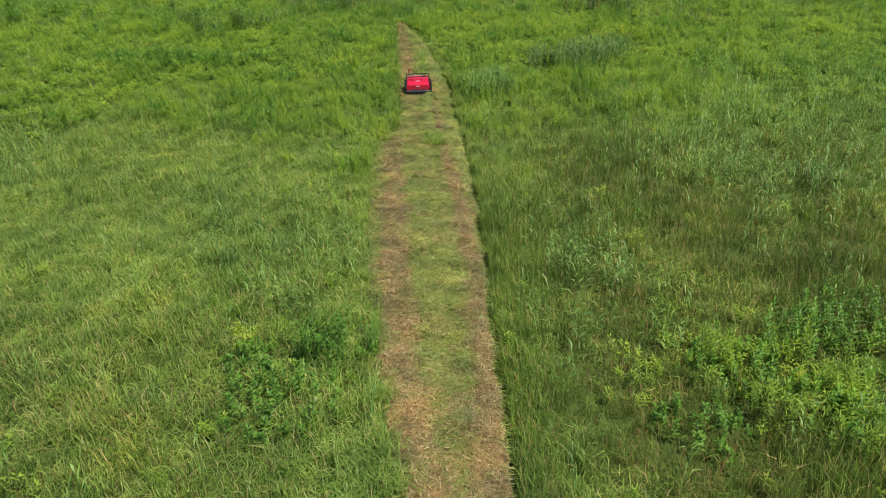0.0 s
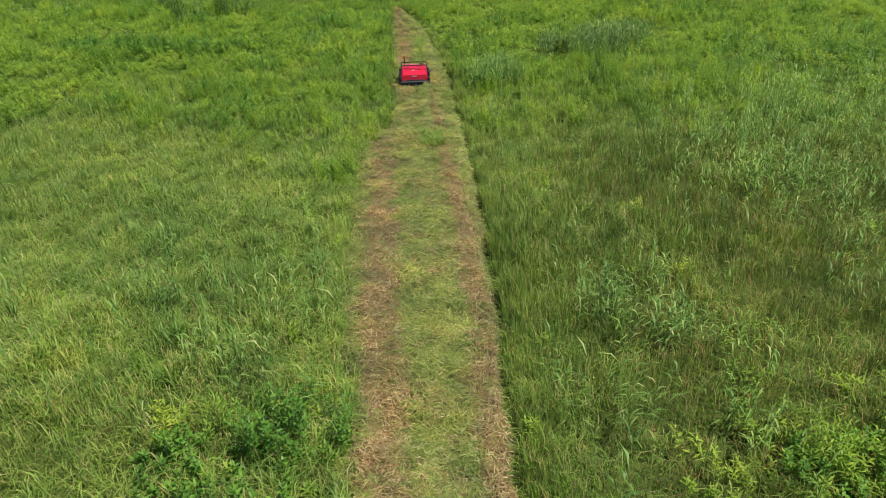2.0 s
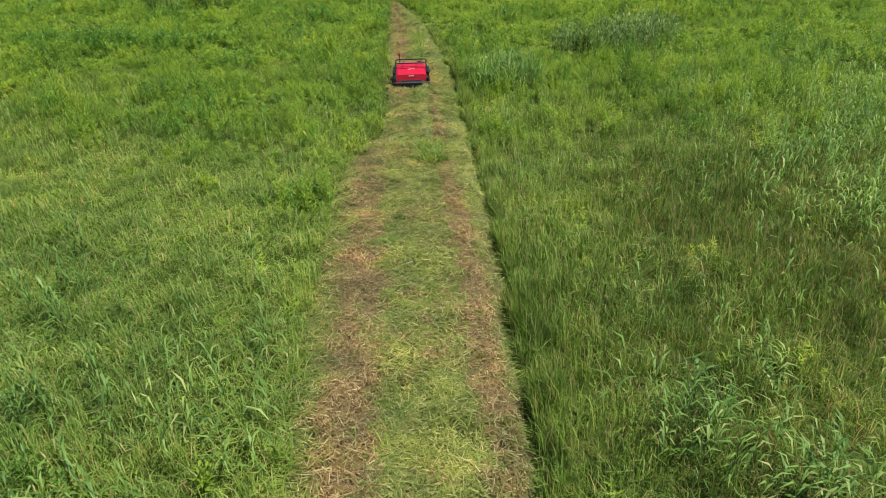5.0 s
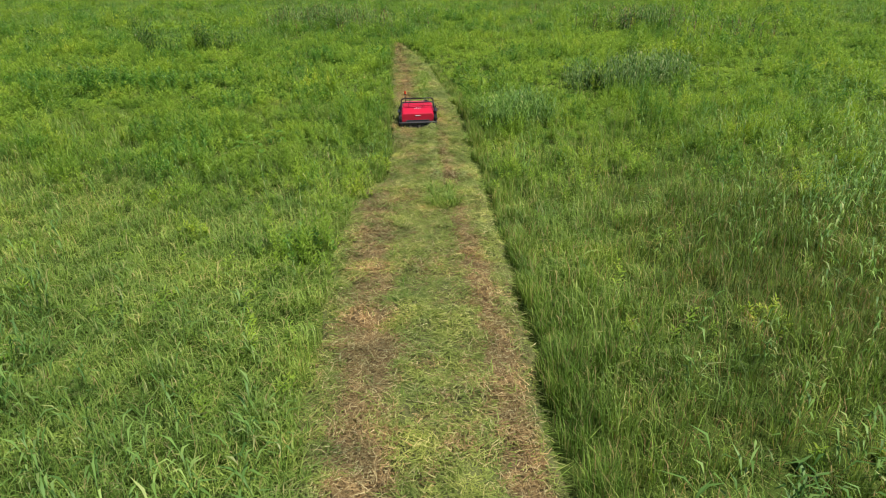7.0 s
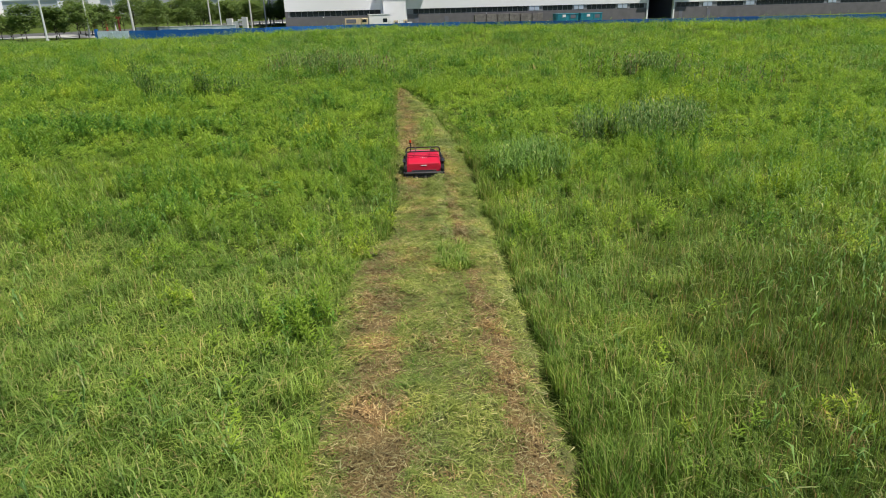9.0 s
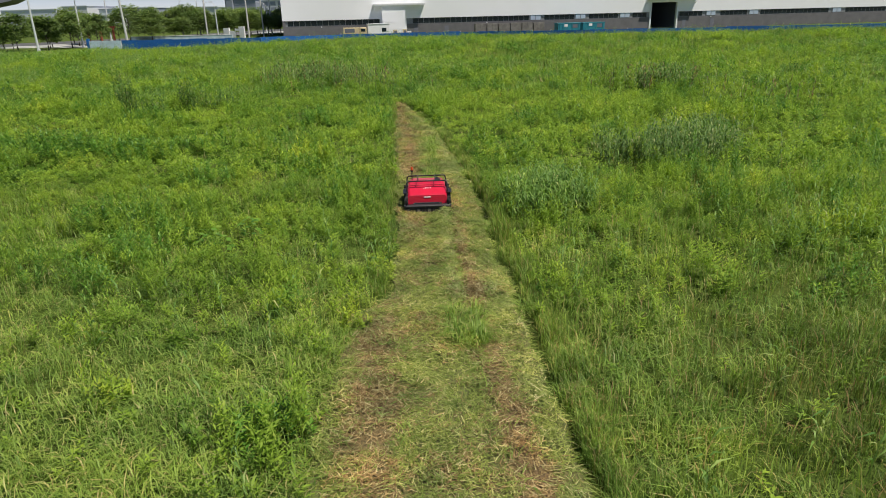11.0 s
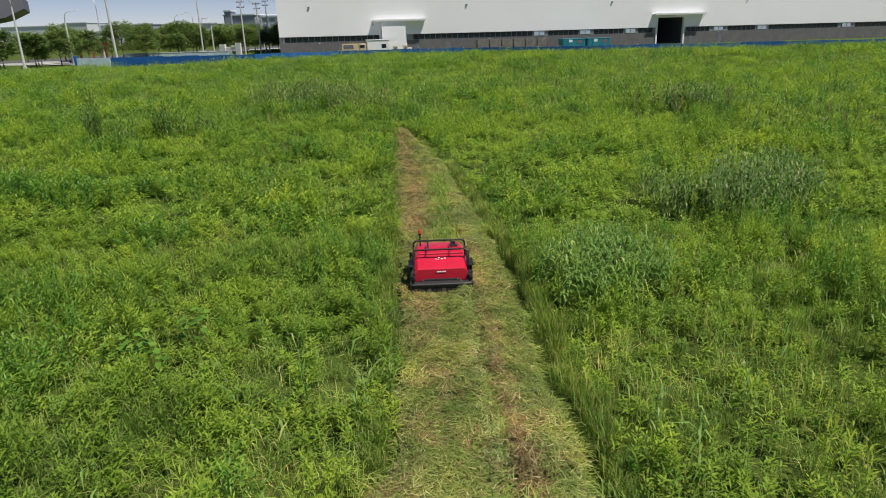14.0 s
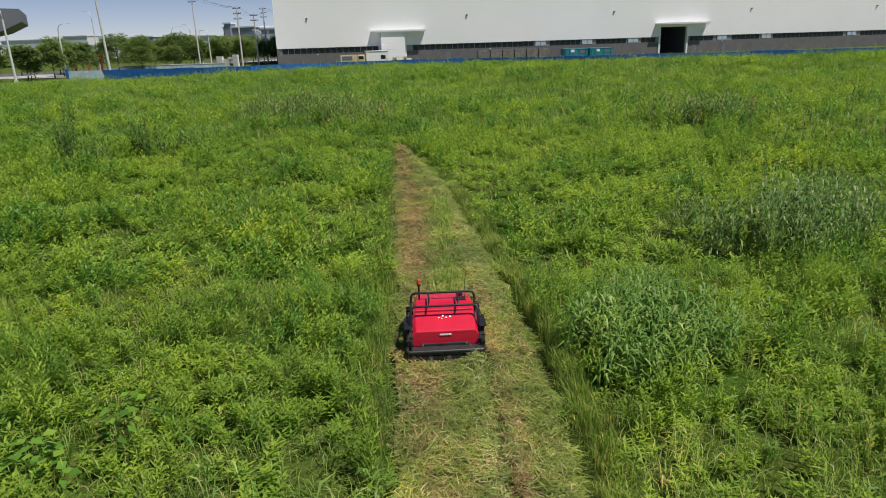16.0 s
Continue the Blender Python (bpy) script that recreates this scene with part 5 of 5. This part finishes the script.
def trees():
    lab = "leafy green roadside tree with a slim trunk"
    kinds = [tree_at(site(-83.5, 129.0, 0, 0, 0, 20), 6.6, 2.9, 1, lab), tree_at(site(-81.6, 134.5, 0), 6.2, 2.6, 2, lab), tree_at(site(-82.5, 165.0, 0), 8.4, 3.7, 3, "tall dense dark green tree by the road")]
    r = random.Random(9)
    row = [(-84.6, 139.5, 1), (-81.8, 142, 0), (-86.0, 151, 1), (-90, 128, 0), (-85.5, 157, 0), (-88.5, 146, 1), (-94.5, 131.5, 1),
           (-78.8, 168, 0), (-84, 176, 2), (-80.5, 183, 0), (-76.5, 179, 1), (-84, 192, 2), (-80, 199, 0), (-76, 206, 2), (-72, 201, 1),
           (-79, 212, 0), (-74, 216, 2), (-68.5, 212, 0), (-70, 224, 2), (-75, 228, 0), (-66, 224, 1), (-98, 142, 0), (-102, 150, 1), (-100, 158, 0), (-96, 165, 2), (-93, 174, 0), (-100, 182, 1), (-94, 190, 0),
           (-81, 172, 2), (-88, 182, 2), (-79, 188, 2), (-77, 195, 0), (-83, 202, 2), (-72.5, 210, 2), (-66, 218, 0), (-64, 230, 2), (-70, 236, 2), (-77, 222, 2), (-88, 170, 0), (-90, 160, 2), (-60, 234, 0), (-92, 137, 1), (-88, 134, 0)]
    row += [(-88, 190, 2), (-85.5, 187, 0), (-81, 190.5, 2), (-77.5, 192, 2), (-73.5, 197, 0), (-71, 194, 2), (-67.5, 201, 2), (-64, 206, 0)]
    row += [(-88 + 2.2 * k + r.uniform(-1, 1), 200 + 2.6 * k + r.uniform(-5, 5), 2 if k % 3 else 0) for k in range(15)]
    for x, y, k in row:
        s = r.uniform(0.74, 1.02)
        c = copy_thing(kinds[k], site(x, y, 0, 0, 0, r.uniform(0, 360)))
        c.scale = (s, s, s * r.uniform(0.92, 1.05))


trees()


# ---- lamps, poles and wires ----
def street_lamp(m, h, reach, label):
    t = thing("street_lamp", m, label, "street lamp", "street lamps")
    part("pole", rod(bmesh.new(), (0, 0, 0), (0, 0, h * 0.8), 0.19, 0.13, 10), STEEL, t)
    part("arm", tube(bmesh.new(), [(0, 0, h * 0.8), (0.03 * reach, 0, h * 0.9), (0.2 * reach, 0, h * 0.965), (0.5 * reach, 0, h * 0.99), (reach, 0, h)], 0.085, 8, 0.05), STEEL, t)
    part("lamp_head", boxed((reach - 0.1, -0.14, h - 0.06), (reach + 0.7, 0.14, h + 0.06), 0.04), STEEL, t)
    part("base", boxed((-0.22, -0.22, 0), (0.22, 0.22, 0.5), 0.03), STEEL, t)
    return t


LAMP = "slim white steel street lamp with a curved arm"
street_lamp(site(-77.7, 126.2, 0, 0, 0, 190), 12.2, 1.9, LAMP)
for x, y, rz, h in ((-81.2, 144.6, 0, 9.7), (-97.0, 182.0, 165, 14.0), (-83.0, 193, 20, 10.2), (-70.7, 186.5, 165, 8.9), (-84, 206, 160, 11), (-90, 225, 10, 10),
                    (-66, 212, 170, 9), (-76, 240, 170, 10), (-64, 232, 170, 9.4), (-60, 240, 5, 9.4), (-62, 262, 175, 9.6)):
    street_lamp(site(x, y, 0, 0, 0, rz), h, 2.0, LAMP)


def utility_pole(m, h, arms, label, mat=CONCRETE):
    t = thing("utility_pole", m, label, "utility pole", "utility poles")
    part("mast", rod(bmesh.new(), (0, 0, -0.1), (0, 0, h), 0.21, 0.12, 12), mat, t)
    for k in range(arms):
        z = h - 0.5 - 1.1 * k
        a = part("crossarm", boxed((-1.1, -0.06, z), (1.1, 0.06, z + 0.12), 0.01), DARK, t)
        for x in (-1.0, -0.5, 0.5, 1.0):
            part("insulator", rod(bmesh.new(), (x, 0, z + 0.12), (x, 0, z + 0.38), 0.06, 0.04, 8), DUST, a)
    return t


POLE = "tall grey concrete utility pole with insulator crossarms"
utility_pole(site(-61.8, 126.6, 0, 0, -1.5, 0), 14.5, 2, "thick pale concrete pole at the hoarding's corner")
for x, y, h, n in ((-70.7, 180, 16.5, 2), (-57.4, 172.5, 13.2, 3), (-58.5, 186, 12.2, 2), (-65.6, 214, 15.2, 3), (-62, 236, 14, 3)):
    utility_pole(site(x, y, 0, 0, 0, -20), h, n, POLE)


def wires():
    t = thing("overhead_wires", SITE, "thin dark overhead wires between the poles", "wires")
    tops = [(-70.7, 180, 15.9), (-57.4, 172.5, 12.6)], [(-57.4, 172.5, 12.6), (-58.5, 186, 11.6)], [(-58.5, 186, 11.6), (-65.6, 214, 14.6)], [(-65.6, 214, 14.6), (-62, 236, 13.4)]
    for a, b in tops:
        for off in (-1.0, 0.5, 1.0):
            A, B = Vector(a) + Vector((off, 0, 0.3)), Vector(b) + Vector((off, 0, 0.3))
            pts = [A.lerp(B, k / 8) - Vector((0, 0, 0.5 * 4 * (k / 8) * (1 - k / 8))) for k in range(9)]
            part("wire", tube(bmesh.new(), pts, 0.018, 4), BLACK, t)


wires()


# ---- gatehouse, sign frame and distant buildings ----
def gate_arch():
    t = thing("white_gate", site(-66.6, 180.0, 0, 0, 0, -12), "low white rendered gate piers and lintel by the road", "gate")
    part("pier", boxed((0, 0, 0), (1.6, 0.6, 2.6), 0.03), WHITE, t)
    part("pier", boxed((4.4, 0, 0), (5.8, 0.6, 2.9), 0.03), WHITE, t)
    part("lintel", boxed((3.2, 0.1, 1.9), (4.398, 0.5, 2.4), 0.03), WHITE, t)
    part("low_wall", boxed((1.602, 0.15, 0), (3.2, 0.45, 1.9), 0.03), WHITE, t)
    g = thing("red_steel_frame", site(-92.0, 164.0, 0, 0, 0, -10), "rusty red steel portal frame beyond the trees", "frame")
    for x in (0, 3.4, 6.8):
        part("column", boxed((x, 0, 0), (x + 0.35, 0.35, 3.4), 0.02), RUST, g)
    part("beam", boxed((-0.5, -0.1, 3.4), (7.6, 0.45, 3.85), 0.02), RUST, g)
    w = thing("pale_low_wall", site(-88, 175.0, 0, 0, 0, 3), "long low pale wall beyond the hoarding", "wall")
    part("wall_face", boxed((0, 0, 0), (25, 0.3, 1.1), 0.02), PALE, w)
    part("coping", boxed((-0.05, -0.06, 1.1), (25.05, 0.36, 1.2), 0.02), WHITE, w)


gate_arch()


def stand():
    """The dark hall with an overhanging, curved underside."""
    t = thing("dark_hall", site(-172.5, 262, 0, 0, 0, 33), "slate grey hall with an overhanging curved upper storey", "building")
    prof = [(0, 20.4), (-90, 23.6), (-90, 11.0), (-26, 11.0), (-13, 11.6), (-6.5, 12.9), (0, 16.0)]
    bm = bmesh.new()
    a = [bm.verts.new((x, 0, z)) for x, z in prof]
    b = [bm.verts.new((x, 45, z)) for x, z in prof]
    n = len(prof)
    for k in range(n):
        bm.faces.new((a[k], a[(k + 1) % n], b[(k + 1) % n], b[k]))
    bm.faces.new(a[::-1])
    bm.faces.new(b)
    bmesh.ops.recalc_face_normals(bm, faces=bm.faces)
    part("upper_storey", bm, STAND, t)
    part("glazed_base", boxed((-80, 6, 0), (-26, 40, 10.98)), GLASS_DARK, t)
    for k in range(8):
        part("column", boxed((-78 + 7.5 * k, 1.0, 0), (-77.4 + 7.5 * k, 1.6, 10.98)), STAND, t)


stand()


def far_hall(x, y, w, d, h, mat, roof, label, rows=2, rz=-8):
    t = thing("far_building", site(x, y, 0, 0, 0, rz), label, "building", "distant buildings")
    part("wall", boxed((0, 0, 0), (w, d, h)), mat, t)
    part("roof", boxed((-0.5, -0.5, h), (w + 0.5, d + 0.5, h + 0.7)), roof, t)
    n = int(w / 5)
    me = None
    for r in range(rows):
        for k in range(n):
            z = h * (0.35 + 0.45 * r / max(1, rows - 1)) if rows > 1 else h * 0.6
            if me is None:
                bm = boxed((0, -0.08, 0), (3.4, -0.004, h * 0.16))
                # panes take the haze-tinted dark instead of black glass
                q = part("window", bm, HAZED_DARK, t)
                me = q.data
            else:
                q = new("window", me)
                q.parent = t
            q.location = (0.8 + k * 5.0, 0, z)
    return t


far_hall(-161, 420, 20, 30, 16.0, HAZED_DARK, HAZED_GREY, "slate grey multi-storey industrial block in the distance", 3)
far_hall(-159.6, 418, 4, 6, 18.4, HAZED_DARK, HAZED_GREY, "dark stair tower before a distant industrial block", 0)
far_hall(-140, 424, 21, 30, 15.0, FAR_WHITE, HAZED_GREY, "pale multi-storey industrial block in the distance", 3)
far_hall(-268, 500, 74, 40, 13.2, FAR_WHITE, HAZED_GREY, "long white low shed in the distance", 0)
far_hall(-251, 478, 17, 20, 13.6, HAZED_DARK, HAZED_GREY, "slate grey shed in the distance", 1)
far_hall(-338, 500, 60, 40, 9.2, HAZED_GREY, FAR_WHITE, "grey low industrial hall in the distance", 2)
far_hall(-470, 640, 62, 40, 17.5, HAZED_GREY, HAZED_GREY, "grey long hall on the skyline", 0)
far_hall(-402, 632, 26, 40, 19.5, FAR_WHITE, HAZED_GREY, "pale hall on the skyline", 0)
far_hall(-372, 640, 40, 40, 16.5, HAZED_GREY, HAZED_DARK, "grey low hall on the skyline", 0)
